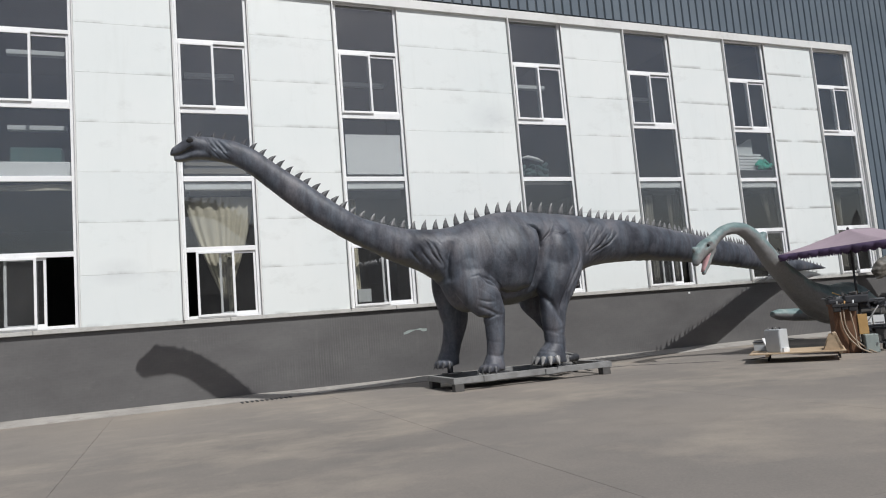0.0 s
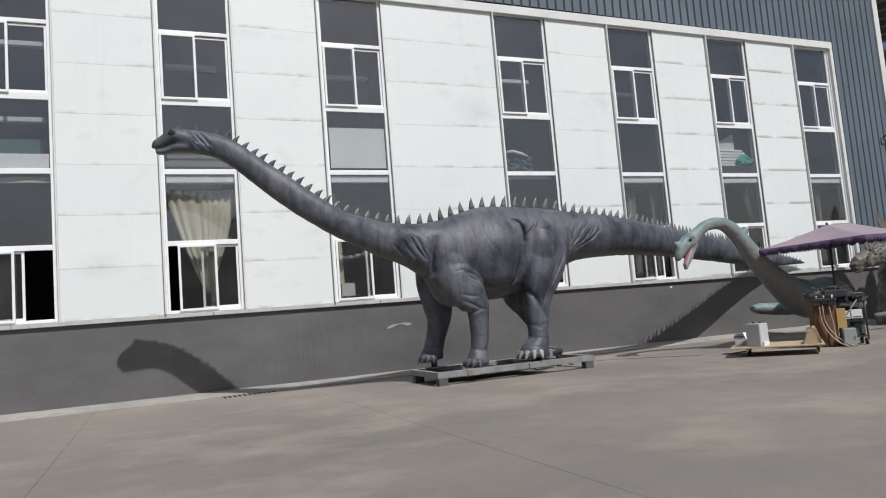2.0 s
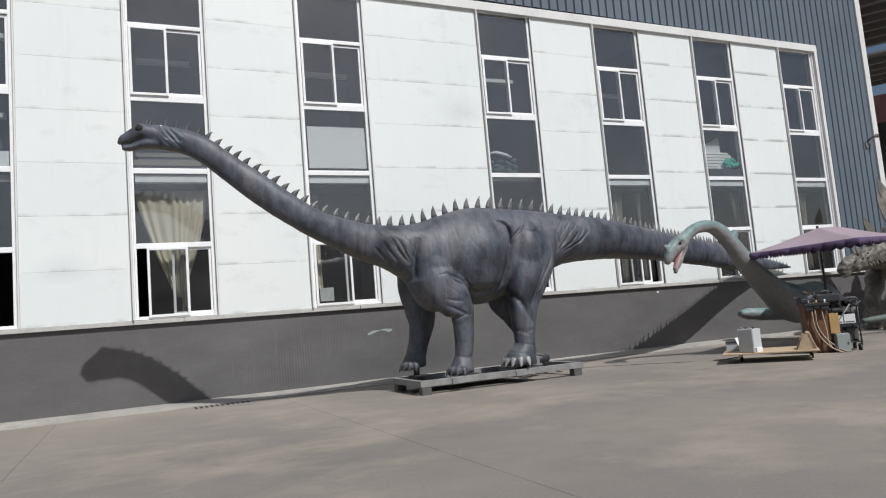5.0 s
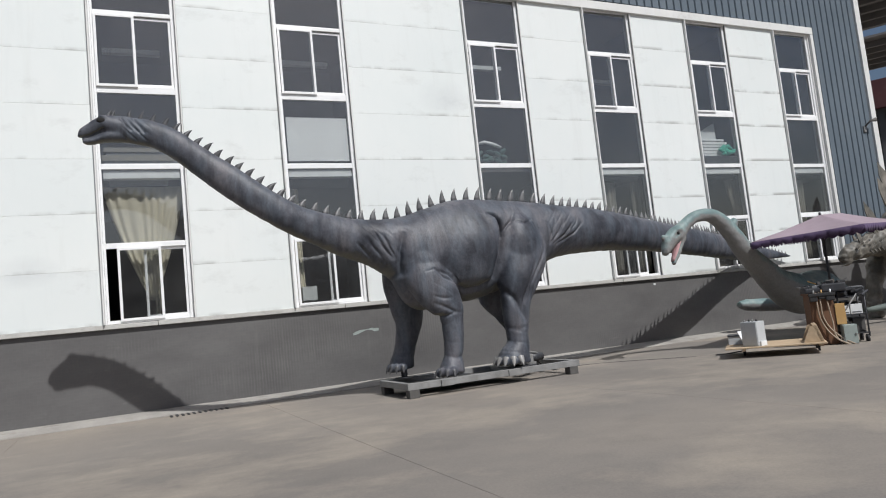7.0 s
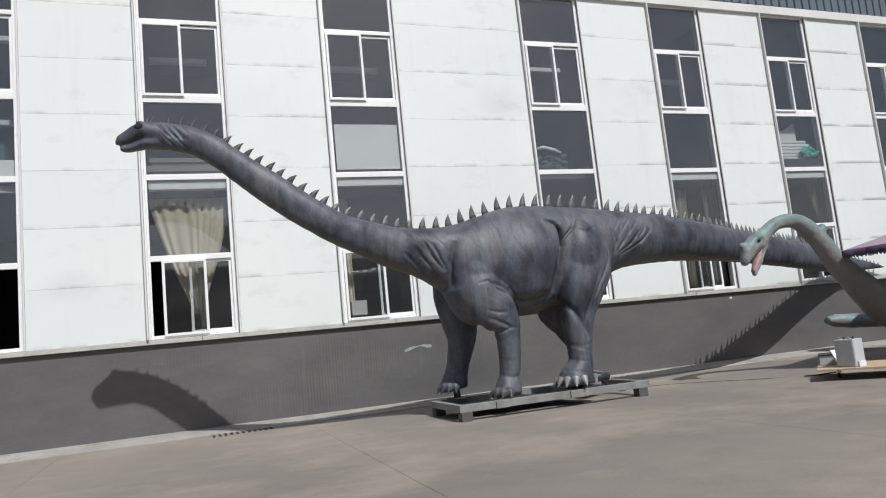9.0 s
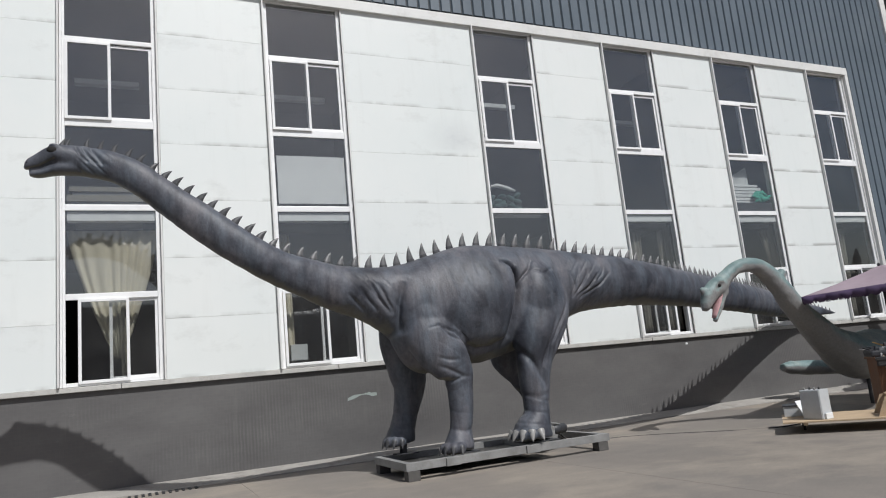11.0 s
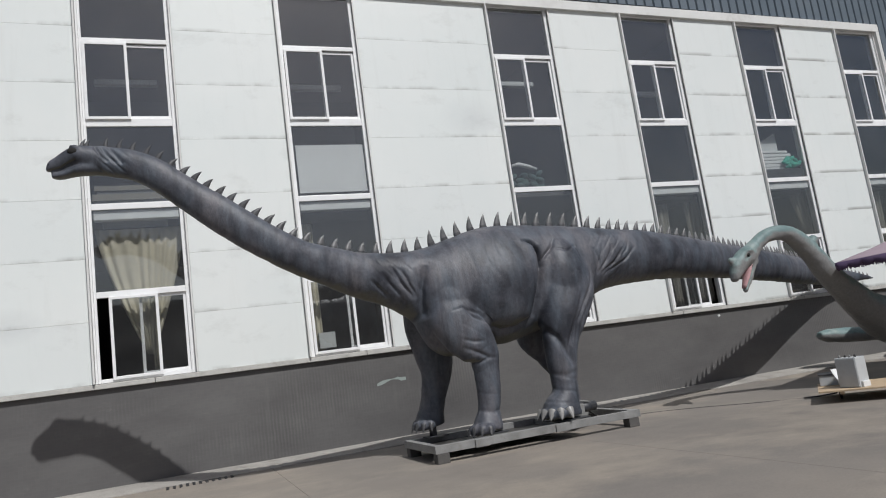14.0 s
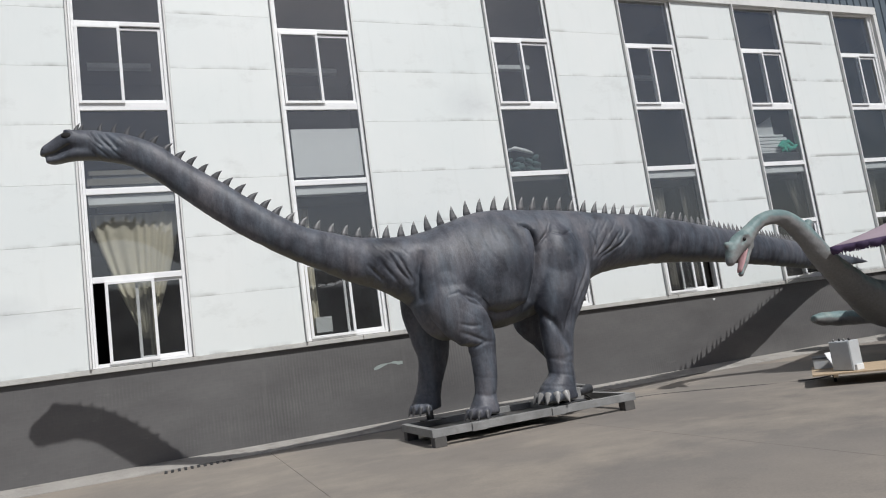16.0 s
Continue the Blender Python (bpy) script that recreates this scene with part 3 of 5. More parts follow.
# ---- the rooms behind the glass, painted dark for dimness ----
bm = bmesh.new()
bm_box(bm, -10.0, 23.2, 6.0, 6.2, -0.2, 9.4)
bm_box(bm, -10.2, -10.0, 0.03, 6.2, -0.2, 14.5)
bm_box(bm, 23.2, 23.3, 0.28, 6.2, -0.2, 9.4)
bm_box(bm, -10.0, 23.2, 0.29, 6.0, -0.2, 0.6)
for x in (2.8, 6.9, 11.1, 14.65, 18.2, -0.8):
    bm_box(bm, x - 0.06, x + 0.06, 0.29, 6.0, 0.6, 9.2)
room_walls = part("room_walls", bm, M_ROOM, None, "plastered inner walls behind the windows, their dimness put into the colour", category="inner wall", kind="structure")
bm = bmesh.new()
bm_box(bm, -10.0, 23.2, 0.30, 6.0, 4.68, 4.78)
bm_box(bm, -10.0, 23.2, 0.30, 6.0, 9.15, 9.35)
ceiling = part("ceiling", bm, M_ROOM, None, "concrete slabs of the inner storeys, their dimness put into the colour", category="ceiling", kind="structure")
bm = bmesh.new()
bm_box(bm, -10.0, 23.3, 0.27, 20.0, 14.3, 14.5)
bm_box(bm, 23.2, 23.3, 0.5, 20.0, 1.0, 14.3)
roof = part("roof", bm, M_SHED, None, "flat factory roof and side wall", category="roof", kind="structure")


# ---- things behind the glass ----
def drape(name, x0, x1, z0, z1, y, label, gather=None, folds=9, material=M_CURTAIN):
    """A hanging cloth with folds; gather: (x, half width) to which it is drawn in at the foot."""
    bm = bmesh.new()
    nx, nz = folds * 6, 14
    grid = []
    for j in range(nz + 1):
        v = j / nz
        row = []
        for i in range(nx + 1):
            u = i / nx
            x = x0 + (x1 - x0) * u
            if gather:
                pull = v ** 1.3
                x = x * (1 - pull) + (gather[0] + (u - 0.5) * 2 * gather[1]) * pull
            yy = y + 0.028 * math.sin((u + 0.05 * math.sin(u * 9 + x0)) * folds * 2 * math.pi + 0.6 * math.sin(v * 3)) + 0.03 * noise.noise((u * 5, v * 3, x0))
            zz = z1 + (z0 - z1) * v - (0.015 * noise.noise((u * 6, x0, 2)) if v == 0 else 0)
            row.append(bm.verts.new((x, yy, zz)))
        grid.append(row)
    for j in range(nz):
        for i in range(nx):
            bm.faces.new((grid[j][i], grid[j][i + 1], grid[j + 1][i + 1], grid[j + 1][i])).smooth = True
    ob = part(name, bm, material, None, label, category="curtain")
    s = ob.modifiers.new("thick", "SOLIDIFY")
    s.thickness = 0.006
    return ob


drape("curtain", 0.32, 1.82, 2.20, 4.47, 0.37, "cream cloth curtain drawn to a point behind the window", (1.12, 0.06), 8)
drape("curtain", 1.16, 1.28, 1.9, 3.1, 0.26, "narrow pale curtain end hanging behind the window", None, 2)
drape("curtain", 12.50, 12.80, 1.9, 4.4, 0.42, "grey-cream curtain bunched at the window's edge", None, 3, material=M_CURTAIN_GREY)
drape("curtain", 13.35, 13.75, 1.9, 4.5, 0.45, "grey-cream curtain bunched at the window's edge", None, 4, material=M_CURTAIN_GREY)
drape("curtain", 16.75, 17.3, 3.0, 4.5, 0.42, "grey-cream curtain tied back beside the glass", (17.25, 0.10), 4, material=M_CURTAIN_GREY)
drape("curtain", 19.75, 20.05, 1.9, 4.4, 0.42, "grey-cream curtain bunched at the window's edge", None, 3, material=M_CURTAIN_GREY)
drape("curtain", 3.98, 4.2, 1.9, 4.5, 0.5, "dark curtain edge hanging behind the window", None, 3)
drape("cloth", -3.3, -1.85, 4.60, 4.725, 0.165, "pale yellow cloth hung along the window head", None, 1, M_CURTAIN)

for x in (0.21, 3.80, 12.02, 15.57, 19.12):
    b = thing("blind_box", "white roller blind box at the window head", "blind", group="blind boxes")
    top = 1.77 + 2.96 * fall(x + COL_W / 2)
    box_part("box", (x + 0.14, x + 1.53, 0.085, 0.26, top - 0.17, top), M_PAPER, b, 0.008)
    if x < 1:
        continue
    bm = bmesh.new()
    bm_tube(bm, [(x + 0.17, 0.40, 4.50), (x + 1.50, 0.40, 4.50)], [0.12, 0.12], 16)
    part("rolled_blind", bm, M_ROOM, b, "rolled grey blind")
z = 4.781
for k, (x0, x1, d) in enumerate(((0.36, 1.70, 0.10), (0.40, 1.76, 0.07), (0.34, 1.66, 0.12), (0.42, 1.72, 0.06), (0.38, 1.62, 0.09))):
    bm = bmesh.new()
    bm_box(bm, x0, x1, 0.16 + 0.03 * (k % 2), 0.7, z, z + d - 0.002, 0.006)
    part("board", bm, (M_CURTAIN_GREY, M_BOXFRONT)[k % 2], None, "dull grey-buff board stacked behind the window", category="board", group="stacked boards")
    z += d
bm = bmesh.new()
bm_box(bm, 3.97, 5.33, 0.125, 0.150, 4.93, 5.90, 0.006)
part("display_board", bm, M_PAPER, None, "grey-white board leaning inside the window", category="board")
bm = bmesh.new()
bm_box(bm, -3.3, -1.85, 0.118, 1.4, 4.79, 5.20, 0.03)
part("mattress", bm, M_PAPER, None, "white slab of foam lying at the window", category="foam slab")
bm = bmesh.new()
bm_box(bm, -2.95, -2.02, 0.22, 0.7, 5.203, 5.52, 0.02)
part("carton", bm, M_TEALBOX, None, "dark green carton lying on the foam slab", category="box")
bm = bmesh.new()
bm_box(bm, 4.08, 4.40, 0.34, 0.62, 1.92, 2.22, 0.01)
part("carton", bm, M_BLIND, None, "pale carton standing on the inner sill", category="box")
for k, (x0, x1, z, d) in enumerate(((15.90, 16.85, 5.09, 0.07), (15.80, 16.92, 5.175, 0.08), (15.86, 16.75, 5.27, 0.08), (15.76, 16.68, 5.36, 0.07), (15.82, 16.9, 5.45, 0.08), (15.78, 16.8, 5.54, 0.06))):
    bm = bmesh.new()
    bm_box(bm, x0, x1, 0.22, 0.6, z - d / 2, z + d / 2, 0.012)
    part("foam_sheet", bm, M_PAPER, None, "white folded sheet stacked behind the window", category="sheet", group="stacked sheets")
bm = bmesh.new()
low = [bm.verts.new(p) for p in ((15.80, 0.34, 5.572), (16.62, 0.34, 5.572), (16.62, 0.34, 6.08), (15.80, 0.34, 5.72))]
far = [bm.verts.new((v.co.x, 0.42, v.co.z)) for v in low]
bm.faces.new(low)
bm.faces.new(far[::-1])
for i in range(4):
    bm.faces.new((low[(i + 1) % 4], low[i], far[i], far[(i + 1) % 4]))
bmesh.ops.bevel(bm, geom=list(bm.edges), offset=0.008, segments=2, affect="EDGES")
part("cut_board", bm, M_BLIND, None, "grey-white board cut aslant, standing on the stacked sheets", category="board")
bm = bmesh.new()
for k in range(34):
    a = random.random() * 6.28
    bm_ball(bm, (16.78 + 0.27 * math.cos(a) * random.random(), 0.13 + 0.06 * random.random(), 5.21 + 0.16 * math.sin(a) * random.random()), (0.1, 0.05, 0.045), n=6, m=pose(0, 0, 0, 0, random.uniform(-40, 40), 0))
part("cloth_bundle", bm, M_GREEN, None, "bright green crumpled cloth bundle at the window", category="cloth")
bm = bmesh.new()
bm_box(bm, 15.75, 17.1, 0.112, 0.8, 4.79, 5.05, 0.01)
part("shelf", bm, M_DARK, None, "dark low shelf behind the window", category="shelf")
bm = bmesh.new()
for k in range(30):
    a = random.random() * 6.28
    bm_ball(bm, (9.15 + random.uniform(-0.4, 0.45), 0.45 + 0.2 * random.random(), 5.15 + random.uniform(-0.22, 0.12)), (0.11, 0.07, 0.06), n=6, m=pose(0, 0, 0, 0, random.uniform(-40, 40), 0))
part("cloth_heap", bm, M_TEALBOX, None, "dark green heap of cloth piled behind the window", category="cloth")
bm = bmesh.new()
bm_tube(bm, [(8.75, 0.42, 5.42), (8.95, 0.40, 5.46), (9.2, 0.40, 5.40), (9.4, 0.42, 5.34)], [0.03, 0.05, 0.05, 0.03], 8)
part("paper_roll", bm, M_PAPER, None, "crumpled white roll lying on the heap", category="roll")
# strip lamps under the ceilings of the rooms, unlit
for x, z in ((1.0, 4.55), (4.6, 4.55), (12.8, 4.55), (20.0, 4.55), (9.2, 7.4), (-2.5, 7.62), (-2.5, 5.98), (1.0, 7.3), (4.6, 7.25), (12.8, 7.2)):
    bm = bmesh.new()
    bm_box(bm, x - 0.55, x + 0.55, 0.55, 0.70, z, z + 0.10, 0.01)
    part("strip_lamp", bm, M_BLIND, None, "white unlit strip lamp housing inside the room", category="lamp", group="strip lamps")

# ---- statue base frame ----
base = thing("base_frame", "grey welded steel base frame on short dark blocks", "base frame")
BX0, BX1, BY0, BY1 = 4.72, 8.12, -3.72, -2.30
for y in (BY0, BY1 - 0.10):
    box_part("rail", (BX0, BX1, y, y + 0.10, 0.14, 0.25), M_GALV, base)
for x in (BX0, 6.95, BX1 - 0.10):
    box_part("cross_bar", (x, x + 0.10, BY0 + 0.102, BY1 - 0.102, 0.142, 0.248), M_GALV, base)
for x in (BX0 + 0.02, BX1 - 0.22):
    for y in (BY0 + 0.0, BY1 - 0.17):
        box_part("foot_block", (x, x + 0.18, y, y + 0.17, 0.0, 0.138), M_BLOCK, base, 0.008, "weathered dark block")
for x in (5.32, 6.62):
    box_part("side_tab", (x, x + 0.22, BY0 - 0.024, BY0 - 0.002, 0.135, 0.245), M_GALV, base)
for x0, x1, y0, y1 in ((5.0, 5.35, -2.62, -2.38), (5.55, 5.95, -3.55, -3.15), (6.75, 7.3, -3.6, -3.1), (7.4, 7.85, -2.65, -2.35)):
    box_part("foot_plate", (x0, x1, y0, y1, 0.252, 0.27), M_DARK, base, 0.003)
box_part("deck_plate", (BX0 + 0.102, 6.948, BY0 + 0.32, BY1 - 0.102, 0.145, 0.157), M_PLATE, base, 0.002, "dark oily steel sheet")
motor = thing("gear_motor", "small dark gear motor bolted on the base frame", "motor")
bm = bmesh.new()
bm_tube(bm, [(7.5, -3.0, 0.34), (7.85, -2.85, 0.34)], [0.08, 0.08], 16)
part("motor_body", bm, M_DARK, motor)
box_part("gear_case", (7.36, 7.52, -3.12, -2.92, 0.252, 0.42), M_GALV, motor, 0.015)
bm = bmesh.new()
bm_tube(bm, [(7.3, -3.2, 0.5), (7.7, -2.95, 0.42), (8.0, -2.6, 0.36)], [0.015] * 3, 8)
part("linkage", bm, M_GALV, motor)


def cable(name, pts, r, material, label):
    cu = bpy.data.curves.new(name, "CURVE")
    cu.dimensions, cu.bevel_depth, cu.bevel_resolution = "3D", r, 3
    sp = cu.splines.new("BEZIER")
    sp.bezier_points.add(len(pts) - 1)
    for bp, p in zip(sp.bezier_points, pts):
        bp.co, bp.handle_left_type, bp.handle_right_type = p, "AUTO", "AUTO"
    cu.materials.append(material)
    return tagged(new(name, cu), label, "cable")


cable("power_cable", [(7.7, -2.9, 0.27), (8.25, -2.6, 0.02), (9.1, -2.45, -0.003), (9.8, -2.95, -0.003), (10.45, -3.7, -0.003), (11.05, -4.2, -0.003), (11.25, -4.6, 0.05)], 0.012, M_BLACK, "black power cable lying across the concrete")


# ---- statues ----
def fused(bm, voxel, smooth=6, factor=0.5):
    """Merges the closed, overlapping volumes of bm into one skin."""
    me = mesh_of("raw", bm)
    ob = new("raw", me)
    r = ob.modifiers.new("fuse", "REMESH")
    r.mode, r.voxel_size = "VOXEL", voxel
    s = ob.modifiers.new("soften", "SMOOTH")
    s.factor, s.iterations = factor, smooth
    out = bpy.data.meshes.new_from_object(ob.evaluated_get(bpy.context.evaluated_depsgraph_get()))
    bpy.data.objects.remove(ob)
    return out


def arrays(me):
    co = np.empty(len(me.vertices) * 3, "f")
    no = np.empty(len(me.vertices) * 3, "f")
    me.vertices.foreach_get("co", co)
    me.vertex_normals.foreach_get("vector", no)
    return co.reshape(-1, 3), no.reshape(-1, 3)


def wavy(co, scale, seed=0.0):
    """A cheap smooth random field from a few tilted sine waves."""
    rng = np.random.RandomState(int(seed * 10) + 7)
    out = np.zeros(len(co))
    for k in range(7):
        d = rng.normal(size=3)
        out += np.sin(co @ (d * scale) + rng.uniform(0, 6.28)) / 7
    return out * 1.8


def near_line(co, pts, width):
    """How close each point lies to a polyline in x and z: 1 on it, 0 beyond width."""
    best = np.full(len(co), 1e9)
    p = co[:, [0, 2]]
    for a, b in zip(pts, pts[1:]):
        a, b = np.array(a), np.array(b)
        t = np.clip(((p - a) @ (b - a)) / ((b - a) @ (b - a)), 0, 1)
        best = np.minimum(best, np.linalg.norm(p - (a + t[:, None] * (b - a)), axis=1))
    return np.exp(-(best / width) ** 2)


def groove(co, pts, width):
    """Like near_line, but the fold runs out at both ends."""
    best, where = np.full(len(co), 1e9), np.zeros(len(co))
    p = co[:, [0, 2]]
    total = sum(math.dist(a, b) for a, b in zip(pts, pts[1:]))
    gone = 0.0
    for a, b in zip(pts, pts[1:]):
        size = math.dist(a, b)
        a, b = np.array(a), np.array(b)
        t = np.clip(((p - a) @ (b - a)) / ((b - a) @ (b - a)), 0, 1)
        off = np.linalg.norm(p - (a + t[:, None] * (b - a)), axis=1)
        where = np.where(off < best, (gone + t * size) / total, where)
        best = np.minimum(best, off)
        gone += size
    return np.exp(-(best / width) ** 2) * np.sin(np.pi * np.clip(where, 0, 1)) ** 0.7


def span(v, a, b, soft):
    return 1 / (1 + np.exp(-(v - a) / soft)) / (1 + np.exp((v - b) / soft))


def horn(bm, base, tip_off, r, bend, slots=(1, 2), flat=0.55, n=8, along=None):
    """A curved, flattened horn from base towards base + tip_off, bent by bend; pale from the middle to the tip."""
    base, tip_off, bend = Vector(base), Vector(tip_off), Vector(bend)
    along = (Vector(along) if along else Vector((1, 0, 0))).normalized()
    side = along.cross(tip_off).normalized()
    rings = []
    for k in range(9):
        t = k / 8
        p = base + tip_off * t + bend * (t * t)
        rr = r * (1 - t ** 1.35) ** 0.9 + 0.003
        rings.append([bm.verts.new(p + along * (rr * math.cos(a)) + side * (rr * flat * math.sin(a))) for a in (2 * math.pi * i / n for i in range(n))])
    for k, (a, b) in enumerate(zip(rings, rings[1:])):
        for i in range(n):
            f = bm.faces.new((a[i], a[(i + 1) % n], b[(i + 1) % n], b[i]))
            f.material_index, f.smooth = slots[min(len(slots) - 1, k * len(slots) // 7)], True
    bm.faces.new(rings[-1]).material_index = slots[-1]


def add_to(me, bm, mats):
    """Joins bm's geometry to the skin mesh and gives it its materials."""
    b2 = bmesh.new()
    b2.from_mesh(me)
    for f in b2.faces:
        f.smooth = True
    bmesh.ops.recalc_face_normals(bm, faces=bm.faces)
    tmp = bpy.data.meshes.new("tmp")
    bm.to_mesh(tmp)
    bm.free()
    b2.from_mesh(tmp)
    bpy.data.meshes.remove(tmp)
    me.materials.clear()
    b2.to_mesh(me)
    b2.free()
    for m in mats:
        me.materials.append(m)
    return me


# long-necked statue: x, y, z, half height, half width
TRUNK = [(0.60, -2.90, 4.71, 0.2, 0.132), (0.87, -2.91, 4.68, 0.212, 0.14), (1.16, -2.95, 4.605, 0.212, 0.144), (1.45, -2.99, 4.445, 0.215, 0.152), (1.80, -3.00, 4.17, 0.225, 0.16), (2.17, -3.06, 3.871, 0.248, 0.171),
         (2.53, -3.13, 3.581, 0.251, 0.177), (2.90, -3.17, 3.318, 0.249, 0.18), (3.29, -3.13, 3.106, 0.259, 0.188), (3.70, -3.06, 2.956, 0.295, 0.209), (4.13, -2.97, 2.815, 0.348, 0.262), (4.55, -2.90, 2.715, 0.415, 0.317),
         (4.90, -2.90, 2.585, 0.535, 0.42), (5.22, -2.90, 2.43, 0.73, 0.5), (5.65, -2.90, 2.395, 0.885, 0.6), (6.20, -2.90, 2.475, 0.945, 0.67), (6.75, -2.90, 2.51, 0.915, 0.64),
         (7.35, -2.90, 2.58, 0.81, 0.55), (7.85, -2.90, 2.67, 0.68, 0.48), (8.25, -2.90, 2.745, 0.56, 0.44), (8.70, -2.89, 2.755, 0.495, 0.42), (9.30, -2.86, 2.745, 0.455, 0.344), (9.90, -2.80, 2.7, 0.41, 0.319),
         (10.40, -2.72, 2.655, 0.385, 0.274), (11.20, -2.58, 2.57, 0.345, 0.243), (12.03, -2.37, 2.48, 0.325, 0.228), (13.08, -2.02, 2.39, 0.31, 0.213), (14.47, -1.40, 2.3, 0.3, 0.201),
         (15.74, -0.76, 2.225, 0.275, 0.171), (16.72, -0.36, 2.15, 0.215, 0.125), (17.35, -0.25, 2.095, 0.155, 0.087), (18.00, -0.19, 2.03, 0.075, 0.046), (18.35, -0.17, 1.985, 0.022, 0.015)]


def section_ways(rows):
    """The way each section of the trunk faces: along the neck and the tail, upright through the body."""
    pts = rows[:, :3]
    d = np.gradient(pts, axis=0)
    d /= np.linalg.norm(d, axis=1)[:, None]
    body = span(pts[:, 0], 4.35, 8.5, 0.16)[:, None]
    d = d * (1 - body) + np.array((1.0, 0, 0)) * body
    return d / np.linalg.norm(d, axis=1)[:, None]


def long_neck_statue():
    bm = bmesh.new()
    # toes
    for (fx, fy, fz), reach, n in (((5.70, -3.37, 0.33), 0.235, 4), ((5.14, -2.42, 0.45), 0.225, 4), ((6.93, -3.40, 0.38), 0.30, 5), ((7.54, -2.48, 0.36), 0.26, 4)):
        for i in range(n):
            a = math.pi + (i - (n - 1) / 2) * 0.44 + 0.62
            bm_ball(bm, (fx + reach * math.cos(a), fy + reach * math.sin(a), fz), (0.075, 0.068, 0.085), n=8)
    # shoulder, haunch and rib masses
    bm_ball(bm, (5.50, -2.97, 2.18), (0.60, 0.52, 0.74), n=30)
    bm_ball(bm, (7.38, -3.05, 2.40), (0.52, 0.56, 0.80), n=30)
    rows = smooth_path(TRUNK, 12)
    bm_tube(bm, [tuple(r[:3]) for r in rows], [(r[3], r[4]) for r in rows], 64, ways=[tuple(w) for w in section_ways(rows)])
    # legs: x, y, z, half length, half width
    legs = [
        [(5.46, -2.98, 2.50, 0.42, 0.25), (5.48, -3.18, 2.12, 0.47, 0.33), (5.58, -3.32, 1.80, 0.43, 0.27), (5.69, -3.35, 1.58, 0.36, 0.24), (5.79, -3.36, 1.40, 0.265, 0.205), (5.81, -3.36, 1.20, 0.205, 0.178), (5.80, -3.36, 1.02, 0.188, 0.168), (5.78, -3.36, 0.75, 0.175, 0.155), (5.75, -3.36, 0.56, 0.18, 0.16), (5.71, -3.37, 0.37, 0.225, 0.21), (5.70, -3.37, 0.31, 0.22, 0.20)],
        [(5.35, -2.60, 2.40, 0.48, 0.28), (5.30, -2.54, 2.00, 0.42, 0.28), (5.31, -2.48, 1.60, 0.34, 0.24), (5.34, -2.45, 1.25, 0.265, 0.21), (5.27, -2.42, 0.92, 0.215, 0.18), (5.20, -2.42, 0.68, 0.20, 0.18), (5.14, -2.42, 0.47, 0.235, 0.21), (5.14, -2.42, 0.41, 0.22, 0.20)],
        [(7.46, -3.15, 2.75, 0.50, 0.28), (7.43, -3.26, 2.35, 0.52, 0.32), (7.28, -3.33, 1.95, 0.44, 0.29), (7.16, -3.36, 1.55, 0.335, 0.25), (7.10, -3.37, 1.22, 0.265, 0.21), (7.08, -3.37, 0.85, 0.205, 0.185), (7.05, -3.38, 0.62, 0.225, 0.21), (6.96, -3.40, 0.42, 0.31, 0.26), (6.95, -3.40, 0.32, 0.30, 0.25)],
        [(7.40, -2.60, 2.60, 0.50, 0.28), (7.30, -2.50, 2.10, 0.48, 0.28), (7.26, -2.47, 1.65, 0.42, 0.25), (7.46, -2.46, 1.27, 0.31, 0.21), (7.60, -2.46, 0.92, 0.215, 0.19), (7.60, -2.47, 0.60, 0.22, 0.2), (7.56, -2.48, 0.40, 0.28, 0.24), (7.56, -2.48, 0.30, 0.27, 0.23)],
    ]
    for leg in legs:
        rows = smooth_path(leg, 12)
        bm_tube(bm, [tuple(r[:3]) for r in rows], [(r[3], r[4]) for r in rows], 48, up=(1, 0, 0))
    # skull and jaw
    skull = smooth_path([(0.75, -2.9, 4.715, 0.20, 0.16), (0.56, -2.9, 4.755, 0.165, 0.15), (0.44, -2.9, 4.785, 0.135, 0.145), (0.34, -2.9, 4.75, 0.115, 0.125), (0.25, -2.9, 4.69, 0.102, 0.112), (0.16, -2.9, 4.642, 0.092, 0.095), (0.10, -2.9, 4.628, 0.075, 0.075), (0.07, -2.9, 4.632, 0.045, 0.045)], 4)
    bm_tube(bm, [tuple(r[:3]) for r in skull], [(r[3], r[4]) for r in skull], 32)
    jaw = smooth_path([(0.66, -2.9, 4.60, 0.10, 0.13), (0.50, -2.9, 4.585, 0.085, 0.125), (0.38, -2.9, 4.552, 0.070, 0.11), (0.28, -2.9, 4.515, 0.052, 0.10), (0.20, -2.9, 4.500, 0.042, 0.08), (0.13, -2.9, 4.510, 0.028, 0.05)], 4)
    bm_tube(bm, [tuple(r[:3]) for r in jaw], [(r[3], r[4]) for r in jaw], 32)
    for s in (-1, 1):
        bm_ball(bm, (0.44, -2.9 + s * 0.105, 4.875), (0.09, 0.04, 0.030), n=8, m=pose(0, 0, 0, 0, 14, 0))
        bm_ball(bm, (0.16, -2.9 + s * 0.055, 4.675), (0.07, 0.04, 0.035), n=8)
    me = fused(bm, 0.0165, 14, 0.5)
    co, no = arrays(me)
    x, y, z = co.T
    d = 0.0025 * wavy(co, 9, 1)
    d += 0.0035 * wavy(co * np.array((2.2, 0.6, 0.5)), 8, 3)
    # rings of folds round the neck and the tail
    along = x * 0.8 - z * 0.6
